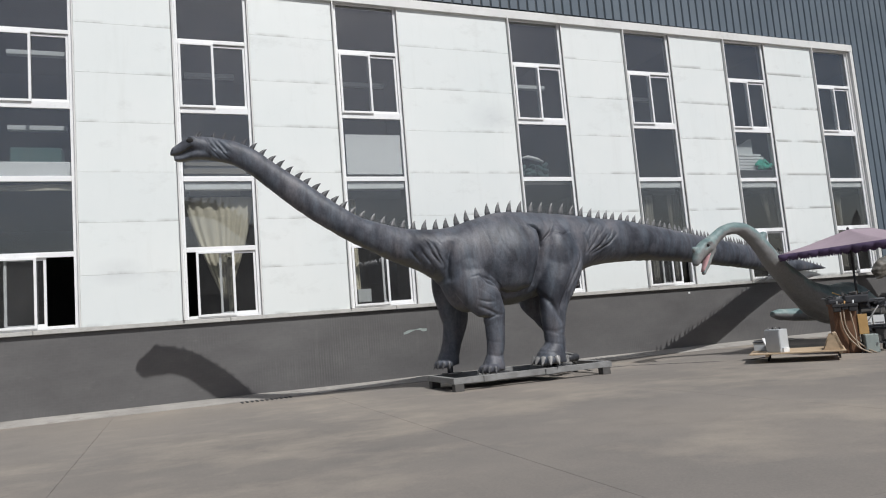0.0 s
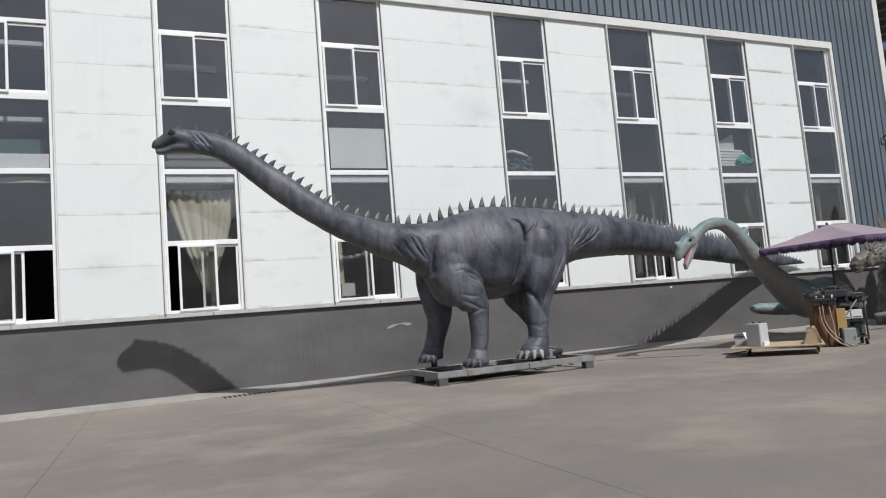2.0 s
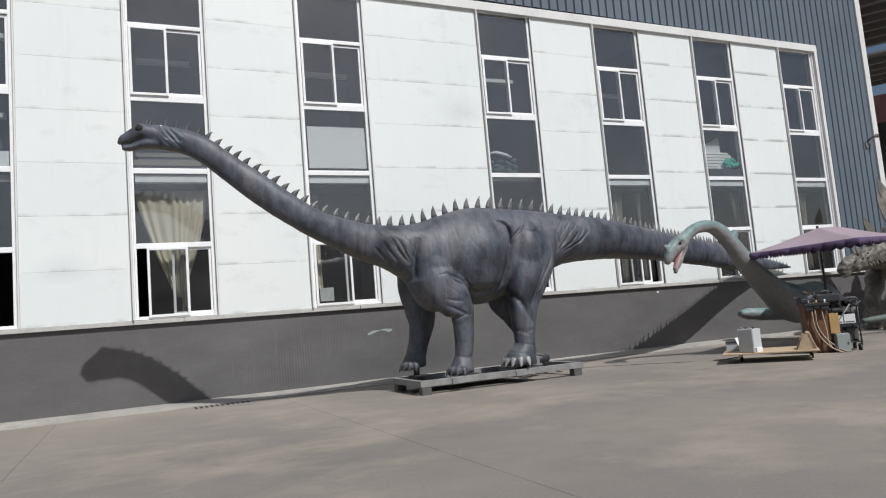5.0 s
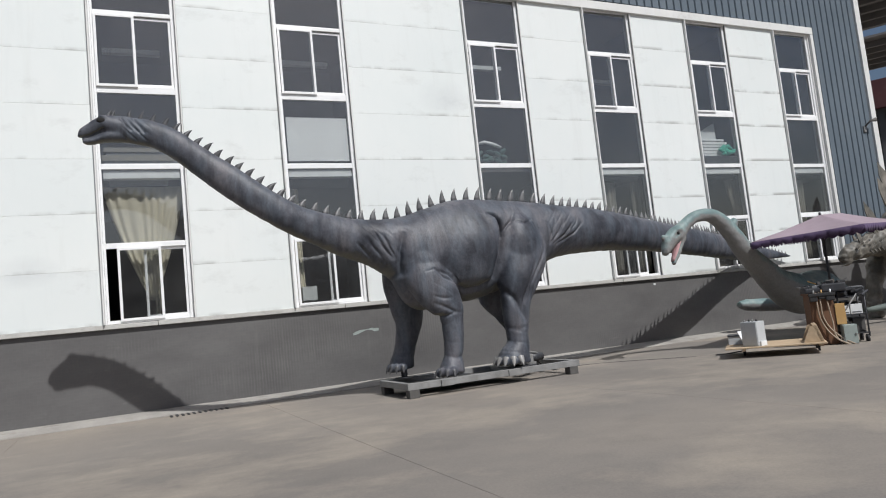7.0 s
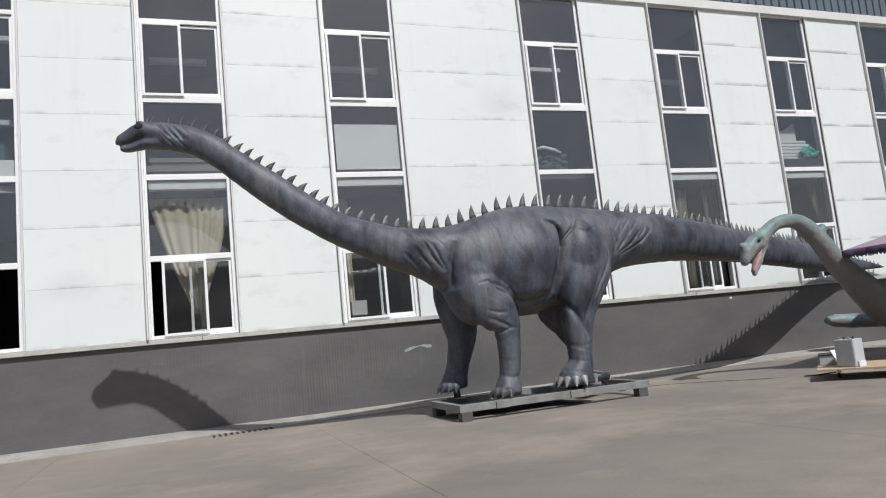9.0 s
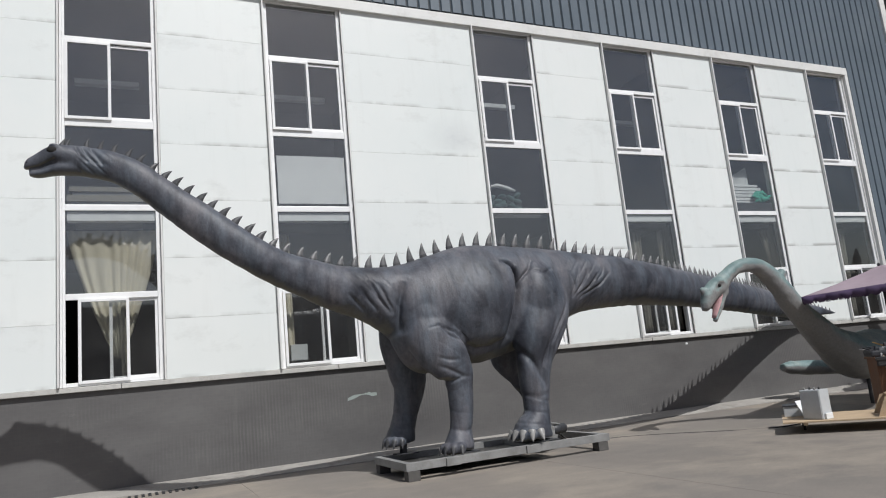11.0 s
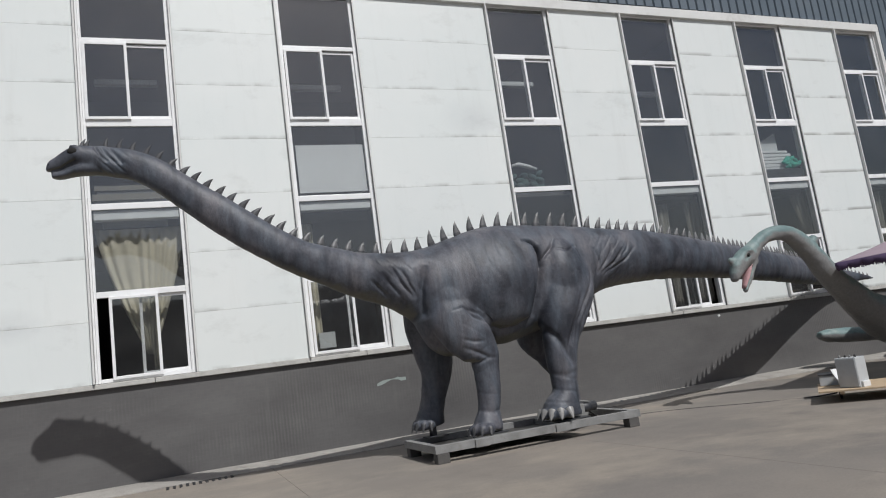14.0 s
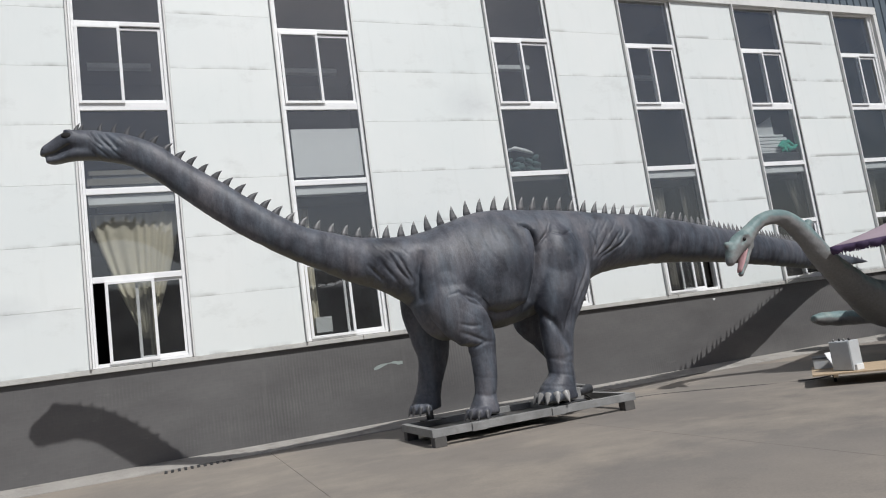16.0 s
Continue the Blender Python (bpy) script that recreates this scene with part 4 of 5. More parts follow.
    d += 0.0012 * np.sin(along * 34 + 2.5 * wavy(co, 3, 4)) * span(x, 0.9, 4.9, 0.15)
    d += 0.0022 * np.sin(x * 26 + 2.5 * wavy(co, 3, 5)) * span(x, 8.4, 17.0, 0.3)
    # thin folds at the throat, the neck's root, the tail's root and the limbs
    fold = lambda u, sharp: -np.maximum(0, np.sin(u)) ** sharp
    def creases(amount, u, rate, stray, seed, where):
        w = 2.4 * wavy(co, stray, seed)
        return amount * fold(u * rate + w, 3) * where * (0.55 + 0.45 * wavy(co, 2.5, seed + 0.5))
    flank = 1 / (1 + np.exp((y + 2.93) / 0.03))
    d += creases(0.022, x + (z - 4.6) * 0.8, 48, 5, 6, span(x, 0.70, 1.05, 0.03) * span(z, 4.50, 4.85, 0.03))
    d += creases(0.008, x + (z - 2.7) * 0.75, 36, 3, 7, span(x, 4.25, 5.0, 0.08) * span(z, 2.15, 3.0, 0.1))
    d += creases(0.010, x - (z - 2.8) * 0.9, 34, 3, 8, span(x, 8.0, 8.95, 0.08) * span(z, 2.35, 3.10, 0.1))
    d += creases(0.006, z + (x - 5.6) * 0.75, 36, 4, 9, span(x, 5.45, 6.0, 0.06) * span(z, 1.55, 2.1, 0.06) * flank)
    d += creases(0.011, z - (x - 5.8) * 0.35, 42, 4, 10, span(x, 5.45, 6.2, 0.05) * span(z, 0.95, 1.55, 0.06))
    d += creases(0.014, x - (z - 1.6) * 0.38, 27, 3, 11, span(x, 6.95, 7.9, 0.06) * span(z, 1.0, 2.1, 0.1))
    d += creases(0.009, z * 1.0 + 0.3 * x, 30, 3, 14, span(z, 0.45, 1.0, 0.05))
    d += creases(0.006, x + 0.3 * z, 22, 4, 15, span(x, 5.3, 6.9, 0.1) * span(z, 2.0, 3.2, 0.1))
    d += 0.016 * wavy(co, 4.5, 16) * span(z, 0.5, 2.2, 0.1) * span(x, 4.9, 8.1, 0.05)
    # the deep folds: hip, shoulder, neck root, tail root, armpit, elbow, thigh
    for depth, width, line in (
            (0.070, 0.13, [(6.92, 2.98), (6.97, 2.75), (6.92, 2.42), (6.82, 2.12), (6.70, 1.86)]), (0.095, 0.045, [(6.78, 3.08), (6.90, 3.01), (6.96, 2.86), (6.96, 2.66), (6.90, 2.40), (6.82, 2.14), (6.72, 1.92), (6.58, 1.74)]),
            (0.080, 0.024, [(6.70, 3.10), (6.86, 3.05), (6.95, 2.93), (6.98, 2.78), (6.97, 2.60)]), (0.034, 0.022, [(6.95, 2.68), (7.07, 2.83), (7.27, 2.99)]), (0.022, 0.022, [(7.20, 2.93), (7.45, 2.86), (7.70, 2.95)]), (0.020, 0.020, [(7.00, 2.74), (7.14, 2.88), (7.32, 3.10)]),
            (0.060, 0.11, [(5.14, 2.90), (5.05, 2.72), (4.98, 2.50), (4.95, 2.28), (5.00, 2.02)]), (0.075, 0.04, [(5.10, 2.84), (5.03, 2.68), (4.97, 2.48), (4.94, 2.26), (4.97, 2.05)]),
            (0.026, 0.024, [(4.22, 2.71), (4.36, 2.57), (4.50, 2.43)]), (0.030, 0.024, [(4.42, 2.80), (4.53, 2.61), (4.68, 2.42)]), (0.036, 0.026, [(4.57, 2.90), (4.69, 2.60), (4.86, 2.33)]), (0.032, 0.024, [(4.70, 2.84), (4.80, 2.56), (4.90, 2.34)]), (0.028, 0.022, [(4.92, 2.82), (4.92, 2.58), (4.93, 2.40)]),
            (0.026, 0.024, [(8.03, 2.90), (8.11, 2.67), (8.03, 2.45)]), (0.030, 0.024, [(8.24, 2.96), (8.14, 2.69), (8.03, 2.45)]), (0.032, 0.024, [(8.44, 2.93), (8.28, 2.67), (8.05, 2.44)]), (0.030, 0.024, [(8.64, 2.87), (8.43, 2.63), (8.11, 2.44)]), (0.028, 0.022, [(8.92, 2.88), (8.65, 2.65), (8.17, 2.42)]), (0.018, 0.020, [(8.80, 2.98), (8.70, 2.82), (8.55, 2.70)]),
            (0.036, 0.024, [(5.52, 2.10), (5.74, 2.01), (5.87, 1.86), (5.97, 1.72)]), (0.028, 0.022, [(5.46, 2.15), (5.64, 1.97), (5.83, 1.85)]), (0.008, 0.016, [(5.30, 2.09), (5.42, 2.11), (5.56, 2.13)]),
            (0.060, 0.040, [(5.80, 1.99), (5.93, 1.83), (6.16, 1.73), (6.43, 1.76), (6.66, 1.90)]), (0.045, 0.045, [(5.84, 1.92), (6.02, 1.66), (6.10, 1.46)]),
            (0.024, 0.030, [(5.40, 1.54), (5.61, 1.45), (5.80, 1.35), (5.98, 1.33)]), (0.022, 0.024, [(5.50, 1.30), (5.64, 1.29), (5.82, 1.34)]), (0.020, 0.026, [(5.40, 1.66), (5.60, 1.60), (5.78, 1.60)]),
            (0.050, 0.055, [(6.74, 1.76), (6.97, 1.50), (7.22, 1.04)]), (0.036, 0.035, [(7.55, 2.20), (7.36, 1.80), (7.16, 1.36), (7.20, 1.0)]), (0.036, 0.030, [(7.91, 2.60), (7.78, 2.30), (7.58, 2.02), (7.37, 1.70), (7.30, 1.40)]), (0.026, 0.026, [(7.72, 2.04), (7.55, 1.78), (7.44, 1.50)]),
            (0.014, 0.04, [(6.84, 0.98), (7.05, 0.92), (7.28, 0.98)]), (0.016, 0.03, [(5.56, 0.60), (5.78, 0.55), (5.98, 0.60)])):
        d -= depth * groove(co, line, width) * flank
    edge = lambda v, soft: 1 / (1 + np.exp(np.clip(v / soft, -60, 60)))
    d += 0.085 * edge(x - 6.90 + 0.24 * (2.85 - z), 0.035) * edge(5.95 - x, 0.16) * edge(1.86 - z, 0.045) * edge(z - 2.72, 0.15) * flank
    d += 0.008 * np.sin(x * 11 + 0.8 * (z - 2.4)) * span(x, 5.75, 6.7, 0.1) * span(z, 1.9, 3.0, 0.1) * flank
    for line in ([(0.68, 4.86), (0.74, 4.74), (0.82, 4.66)], [(0.76, 4.86), (0.83, 4.74), (0.92, 4.64)], [(0.86, 4.84), (0.93, 4.72), (1.00, 4.62)]):
        d -= 0.028 * near_line(co, line, 0.020)
    d -= 0.018 * near_line(co, [(0.10, 4.555), (0.25, 4.59), (0.36, 4.655), (0.42, 4.69)], 0.014)
    me.vertices.foreach_set("co", (co + no * d[:, None]).astype("f").ravel())
    ex = bmesh.new()
    # row of horns down the back, evenly stepped along its upper edge
    rows = smooth_path(TRUNK, 24)
    ways = section_ways(rows)
    ups = np.array((0, 0, 1.0)) - ways * ways[:, 2:3]
    ups /= np.linalg.norm(ups, axis=1)[:, None]
    crest = rows[:, :3] + ups * (rows[:, 3:4] - 0.022)
    s = 0.0
    for a, b in zip(crest, crest[1:]):
        s += float(np.linalg.norm(b - a))
        px = b[0]
        pitch = float(np.interp(px, (0.6, 1.6, 3.0, 4.5, 8.3, 8.8, 10.2, 11.2, 18), (0.165, 0.182, 0.205, 0.236, 0.245, 0.20, 0.195, 0.16, 0.15)))
        if px < 0.72 or px > 18.2 or s < pitch:
            continue
        s -= pitch
        dirn = Vector((b - a).tolist()).normalized()
        up = Vector((0, 0, 1)) - dirn * dirn.z
        up.normalize()
        size = float(np.interp(px, (0.6, 1.5, 3.0, 4.3, 5.6, 7.6, 8.4, 9.5, 11, 14, 18), (0.16, 0.165, 0.17, 0.20, 0.26, 0.26, 0.235, 0.20, 0.195, 0.19, 0.10))) * random.uniform(0.94, 1.06)
        neck = 1 / (1 + math.exp((px - 4.4) / 0.25))
        back = px > 6.7
        off = (up + dirn * (0.04 * back - 0.05 - 0.12 * neck) + Vector((0, random.uniform(-0.05, 0.05) + 0.35 * (px > 10.5), 0))) * size
        wide = float(np.interp(px, (0.6, 1.3, 2.0, 4.4, 8.0, 11, 18), (0.032, 0.042, 0.052, 0.066, 0.070, 0.060, 0.03)))
        horn(ex, Vector(b.tolist()), off, wide, dirn * size * (0.24 + 0.12 * neck), along=dirn, flat=0.5, slots=(1,) if px < 3.0 else (1, 6, 6, 6, 2))
    for px, pz in ((0.50, 4.915), (0.555, 4.915)):
        horn(ex, (px, -2.9, pz - 0.02), Vector((0.02, 0, 0.13)), 0.034, (0.04, 0, 0), (1, 1), 0.6)
    # claws
    for (fx, fy, fz), reach, n, big, slots in (((5.70, -3.37, 0.31), 0.27, 4, 0.10, (1, 1)), ((5.14, -2.42, 0.42), 0.26, 4, 0.10, (1, 1)), ((6.93, -3.40, 0.37), 0.33, 5, 0.15, (3, 3)), ((7.54, -2.48, 0.33), 0.30, 4, 0.11, (3, 3))):
        for i in range(n):
            a = math.pi + (i - (n - 1) / 2) * 0.44 + 0.62
            o = Vector((math.cos(a), math.sin(a), 0))
            if big > 0.12:
                horn(ex, Vector((fx, fy, fz)) + o * (reach - 0.03) + Vector((0, 0, 0.055)), o * 0.09 + Vector((0, 0, -0.06)), 0.066, o * 0.01 + Vector((0, 0, -0.07)), (3,), 0.9, along=o.cross(Vector((0, 0, 1))))
            else:
                horn(ex, Vector((fx, fy, fz)) + o * (reach + 0.0) + Vector((0, 0, 0.04)), o * 0.06 + Vector((0, 0, -0.05)), 0.042, Vector((0, 0, -0.06)), slots, 0.9, along=o.cross(Vector((0, 0, 1))))
    for s in (-1, 1):
        bm_ball(ex, (0.41, -2.9 + s * 0.118, 4.812), (0.075, 0.032, 0.048), slot=4, n=10)
        bm_ball(ex, (0.11, -2.9 + s * 0.070, 4.645), (0.014, 0.01, 0.010), slot=4, n=5)
    # steel pegs under the feet
    for px, py in ((5.14, -2.5), (5.72, -3.36), (6.98, -3.4), (7.58, -2.48)):
        bm_tube(ex, [(px, py, 0.271), (px, py, 0.45)], [0.06, 0.06], 10, slot=5)
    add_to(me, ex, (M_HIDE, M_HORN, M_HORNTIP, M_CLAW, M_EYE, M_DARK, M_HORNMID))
    me.name = "dinosaur_statue"
    return tagged(new("dinosaur_statue", me), "grey-blue long-necked dinosaur statue with a row of back horns", "statue")


long_neck_statue()


def swan_neck_statue():
    """Sea reptile: arched neck, open pink mouth, heavy body on a low prop, paddles."""
    bm = bmesh.new()
    neck = smooth_path([(10.52, -4.12, 2.46, 0.15, 0.13), (10.72, -4.1, 2.60, 0.125, 0.12), (10.98, -4.1, 2.73, 0.12, 0.12), (11.32, -4.1, 2.765, 0.135, 0.13), (11.62, -4.1, 2.64, 0.16, 0.15), (11.90, -4.1, 2.36, 0.18, 0.17), (12.20, -4.08, 2.0, 0.205, 0.2), (12.62, -4.03, 1.64, 0.245, 0.24), (13.14, -3.95, 1.29, 0.31, 0.33), (13.68, -3.85, 1.07, 0.38, 0.48), (14.1, -3.75, 0.99, 0.44, 0.58), (14.5, -3.6, 0.98, 0.46, 0.58), (15.0, -3.5, 0.98, 0.47, 0.5), (15.6, -3.4, 0.86, 0.32, 0.35), (16.4, -3.3, 0.74, 0.10, 0.12)], 10)
    bm_tube(bm, [tuple(r[:3]) for r in neck], [(r[3], r[4]) for r in neck], 44)
    head = smooth_path([(10.56, -4.12, 2.44, 0.16, 0.13), (10.40, -4.13, 2.40, 0.165, 0.135), (10.22, -4.14, 2.28, 0.14, 0.125), (10.11, -4.15, 2.13, 0.095, 0.10), (10.05, -4.16, 2.02, 0.05, 0.06)], 4)
    bm_tube(bm, [tuple(r[:3]) for r in head], [(r[3], r[4]) for r in head], 16)
    jaw = smooth_path([(10.56, -4.12, 2.36, 0.10, 0.11), (10.46, -4.13, 2.18, 0.055, 0.10), (10.34, -4.14, 1.98, 0.045, 0.08), (10.23, -4.15, 1.83, 0.03, 0.05)], 4)
    bm_tube(bm, [tuple(r[:3]) for r in jaw], [(r[3], r[4]) for r in jaw], 14)
    for s in (-1, 1):
        bm_ball(bm, (10.42, -4.13 + s * 0.10, 2.49), (0.09, 0.06, 0.05), n=8)
    bm_ball(bm, (10.10, -4.14, 2.36), (0.075, 0.045, 0.065), n=8)
    bm_ball(bm, (11.98, -4.12, 2.58), (0.09, 0.10, 0.10), n=8)
    # paddle
    for pts in ([(15.2, -3.1, 0.72), (15.75, -2.4, 0.66), (15.95, -1.75, 0.70), (15.5, -1.42, 0.74), (15.05, -1.34, 0.78), (14.80, -1.32, 0.81)],):
        bm_tube(bm, pts, [(0.12, 0.26), (0.14, 0.25), (0.16, 0.24), (0.17, 0.22), (0.15, 0.19), (0.085, 0.10)], 14)
    me = fused(bm, 0.025, 4, 0.5)
    co, no = arrays(me)
    x, y, z = co.T
    d = 0.004 * wavy(co, 24, 12) + 0.004 * wavy(co, 11, 13) - 0.02 * near_line(co, [(10.30, 2.36), (10.36, 2.42)], 0.03)
    d += 0.012 * np.sin(x * 14 + z * 9 + 2 * wavy(co, 3, 3)) * span(x, 12.6, 14.5, 0.2) * 0.5
    me.vertices.foreach_set("co", (co + no * d[:, None]).astype("f").ravel())
    ex = bmesh.new()
    tongue = smooth_path([(10.48, -4.13, 2.26, 0.03, 0.085), (10.38, -4.14, 2.07, 0.03, 0.075), (10.27, -4.15, 1.88, 0.018, 0.045)], 4)
    bm_tube(ex, [(r[0] - 0.045, r[1], r[2] + 0.012) for r in tongue], [(r[3], r[4]) for r in tongue], 10, slot=1)
    bm_ball(ex, (10.43, -4.13, 2.25), (0.06, 0.082, 0.075), slot=2, n=10)
    for s in (-1, 1):
        bm_ball(ex, (10.36, -4.13 + s * 0.128, 2.42), (0.032, 0.016, 0.030), slot=2, n=8)
    bm_tube(ex, [(14.9, -3.5, 0.05), (14.9, -3.5, 0.7)], [0.022, 0.022], 10, slot=4)
    bm_tube(ex, [(14.3, -3.7, 0.05), (14.3, -3.7, 0.7)], [0.035, 0.035], 10, slot=4)
    add_to(me, ex, (M_TEAL, M_MOUTH, M_EYE, M_HORNTIP, M_DARK))
    me.name = "sea_reptile_statue"
    ob = new("sea_reptile_statue", me)
    ob.matrix_basis = Matrix.Translation((-0.065, 0.594, -0.064)) @ Matrix.Scale(1.045, 4)
    return tagged(ob, "teal and grey sea reptile statue with arched neck and open mouth", "statue")


def plated_statue():
    """Plated reptile with a low head, standing beside the canopy."""
    bm = bmesh.new()
    trunk = smooth_path([(18.0, -2.0, 1.66, 0.10, 0.10), (18.3, -2.0, 1.82, 0.22, 0.18), (18.7, -2.0, 1.92, 0.26, 0.2), (19.2, -2.0, 2.0, 0.30, 0.24), (19.8, -2.0, 2.12, 0.45, 0.36), (20.5, -2.0, 2.2, 0.75, 0.55), (21.4, -2.0, 2.35, 0.95, 0.72), (22.4, -2.0, 2.3, 0.92, 0.7), (23.3, -2.0, 2.1, 0.65, 0.5), (24.4, -1.9, 1.8, 0.35, 0.3), (26.0, -1.8, 1.5, 0.06, 0.06)], 5)
    bm_tube(bm, [tuple(r[:3]) for r in trunk], [(r[3], r[4]) for r in trunk], 22)
    bm_tube(bm, [(18.35, -2.0, 1.66), (18.15, -2.0, 1.56), (17.98, -2.0, 1.5)], [(0.06, 0.13), (0.05, 0.10), (0.03, 0.06)], 12)
    for x0, y0, x1 in ((19.9, -2.5, 19.2), (20.1, -1.55, 19.7), (22.6, -2.55, 22.7), (22.6, -1.5, 22.9)):
        leg = smooth_path([(x0 + 0.3, y0, 2.1, 0.42, 0.3), (x0, y0, 1.5, 0.32, 0.25), (x1 + 0.1, y0, 0.9, 0.22, 0.2), (x1, y0, 0.5, 0.2, 0.2), (x1 - 0.05, y0, 0.2, 0.26, 0.25), (x1 - 0.05, y0, 0.0, 0.25, 0.24)], 4)
        bm_tube(bm, [tuple(r[:3]) for r in leg], [(r[3], r[4]) for r in leg], 16, up=(1, 0, 0))
    me = fused(bm, 0.035, 4, 0.5)
    co, no = arrays(me)
    d = 0.014 * wavy(co, 26, 21) + 0.022 * wavy(co, 12, 22) + 0.014 * np.sin(co[:, 0] * 15 + co[:, 2] * 7 + 2 * wavy(co, 3, 3))
    me.vertices.foreach_set("co", (co + no * d[:, None]).astype("f").ravel())
    ex = bmesh.new()
    for k, (px, pz, size) in enumerate(((18.75, 2.10, 0.30), (19.15, 2.2, 0.34), (19.55, 2.35, 0.62), (19.95, 2.45, 0.85), (20.45, 2.75, 1.15), (21.1, 3.05, 1.35), (21.8, 3.15, 1.35), (22.5, 3.05, 1.1), (23.1, 2.7, 0.8), (18.95, 2.15, 0.28), (19.4, 2.3, 0.3))):
        yy = -2.0 + (0.14 if k % 2 else -0.14)
        lean = -0.55 if px < 21.2 else 0.2
        pts = [(-0.16, 0), (-0.30, 0.38), (-0.22, 0.75), (0.0, 1.05), (0.20, 0.70), (0.26, 0.35), (0.14, 0)]
        front = [ex.verts.new((px + size * (u * 0.8 + lean * v), yy - 0.03 * (1 - v), pz - 0.08 + size * v)) for u, v in pts]
        back = [ex.verts.new((px + size * (u * 0.8 + lean * v), yy + 0.03 * (1 - v) + 0.006, pz - 0.08 + size * v)) for u, v in pts]
        ex.faces.new(front)
        ex.faces.new(back[::-1])
        for i in range(len(pts)):
            j = (i + 1) % len(pts)
            ex.faces.new((front[j], front[i], back[i], back[j]))
    for k in range(8):
        horn(ex, (18.85 + 0.16 * k, -2.26, 1.86 + 0.02 * k), Vector((0.03, -0.05, -0.10)), 0.035, (0, 0, 0), (0, 0), 0.8, 6, along=(1, 0, 0))
    for k in range(22):
        px = 18.3 + 1.5 * random.random()
        horn(ex, (px, -2.0 - 0.20 - 0.05 * random.random(), 1.80 + 0.32 * random.random() + 0.15 * (px - 18.3)), Vector((0.05, -0.07, 0.10)), 0.04, (0.02, 0, 0.02), (0, 0), 0.8, 6, along=(1, 0, 0))
    bm_ball(ex, (18.36, -2.165, 1.90), (0.03, 0.012, 0.022), slot=1, n=8)
    add_to(me, ex, (M_STONE, M_EYE))
    me.name = "plated_dinosaur_statue"
    return tagged(new("plated_dinosaur_statue", me), "grey-brown plated dinosaur statue with a low beaked head", "statue")


swan_neck_statue()
plated_statue()
bm = bmesh.new()
rows = smooth_path([(17.2, -3.0, 0.36, 0.06, 0.07), (18.3, -3.1, 0.40, 0.095, 0.12), (20.0, -3.3, 0.46, 0.09, 0.11), (22.0, -3.5, 0.52, 0.08, 0.1), (24.0, -3.6, 0.62, 0.05, 0.05)], 5)
bm_tube(bm, [tuple(r[:3]) for r in rows], [(r[3], r[4]) for r in rows], 14)
for x in (18.2, 20.2, 22.2):
    bm_box(bm, x, x + 0.06, -3.28, -3.12, -0.012, 0.38, 0.01)
part("statue_tail", bm, M_LOG, None, "grey-green fibreglass tail section resting on low blocks", category="statue part")

# ---- trolley and what stands on it ----
TR = pose(10.46, -5.26, 0, 0, 0, -48.0)
trolley = thing("trolley", "low plywood trolley on four castors", "trolley")
trolley.matrix_basis = TR
TL, TD = 1.42, 1.25
box_part("deck", (-0.22, TL, 0.0, TD, 0.165, 0.19), M_PLY, trolley, 0.004)
for x in (0.06, TL - 0.12):
    box_part("batten", (x, x + 0.06, 0.02, TD - 0.02, 0.125, 0.163), M_PLY, trolley, 0.003)
for x in (0.08, TL - 0.10):
    for y in (0.62, TD - 0.10):
        bm = bmesh.new()
        bm_tube(bm, [(x - 0.018, y, 0.037), (x + 0.018, y, 0.037)], [0.05, 0.05], 16)
        bm_box(bm, x - 0.03, x + 0.03, y - 0.03, y + 0.03, 0.075, 0.123, 0.004)
        part("castor", bm, M_BLACK, trolley, "black rubber castor")
wedge = thing("wooden_wedge", "sloping plywood wedge standing on the trolley's end", "wedge")
wedge.matrix_basis = TR
for y in (0.10, 0.62):
    bm = bmesh.new()
    lo = [(1.06, 0.192), (1.38, 0.192), (1.28, 0.47), (1.18, 0.47)]
    f = [bm.verts.new((a, y, b)) for a, b in lo]
    g = [bm.verts.new((a, y + 0.025, b)) for a, b in lo]
    bm.faces.new(f)
    bm.faces.new(g[::-1])
    for i in range(4):
        bm.faces.new((f[(i + 1) % 4], f[i], g[i], g[(i + 1) % 4]))
    part("cheek", bm, M_PLY, wedge)
bm = bmesh.new()
bm_box(bm, -0.03, 0.03, 0.10, 0.645, 0.0, 0.31, 0.004, pose(1.355, 0, 0.20, 0, -17, 0))
part("ramp", bm, M_PLY, wedge)

ctrl = thing("control_box", "grey steel control box with knobs on its top", "control box")
ctrl.matrix_basis = TR @ pose(0.07, 0.28, 0.191, 0, 0, -35) @ Matrix.Diagonal((0.90, 0.84, 0.95, 1))
box_part("case", (0.0, 0.36, 0.012, 0.30, 0.0, 0.46), M_BOXGREY, ctrl, 0.012)
box_part("front_door", (0.012, 0.348, 0.0, 0.011, 0.012, 0.448), M_BOXGREY, ctrl, 0.004)
for k, x in enumerate((0.06, 0.13, 0.24, 0.30)):
    bm = bmesh.new()
    bm_tube(bm, [(x, 0.08 + 0.05 * (k % 2), 0.459), (x, 0.08 + 0.05 * (k % 2), 0.50)], [0.02, 0.014], 10)
    part("knob", bm, M_BLACK if k % 2 else M_GALV, ctrl)
bm = bmesh.new()
bm_box(bm, 0.362, 0.40, 0.05, 0.25, 0.0, 0.09, 0.006, None)
part("plug_strip", bm, M_PAPER, ctrl)
lid = thing("carton_flap", "white card leaning against the control box", "card")
lid.matrix_basis = TR @ pose(0.10, 0.50, 0.195, 0, -33, -52)
box_part("card", (-0.006, 0.006, 0.0, 0.26, 0.0, 0.30), M_PAPER, lid, 0.001)
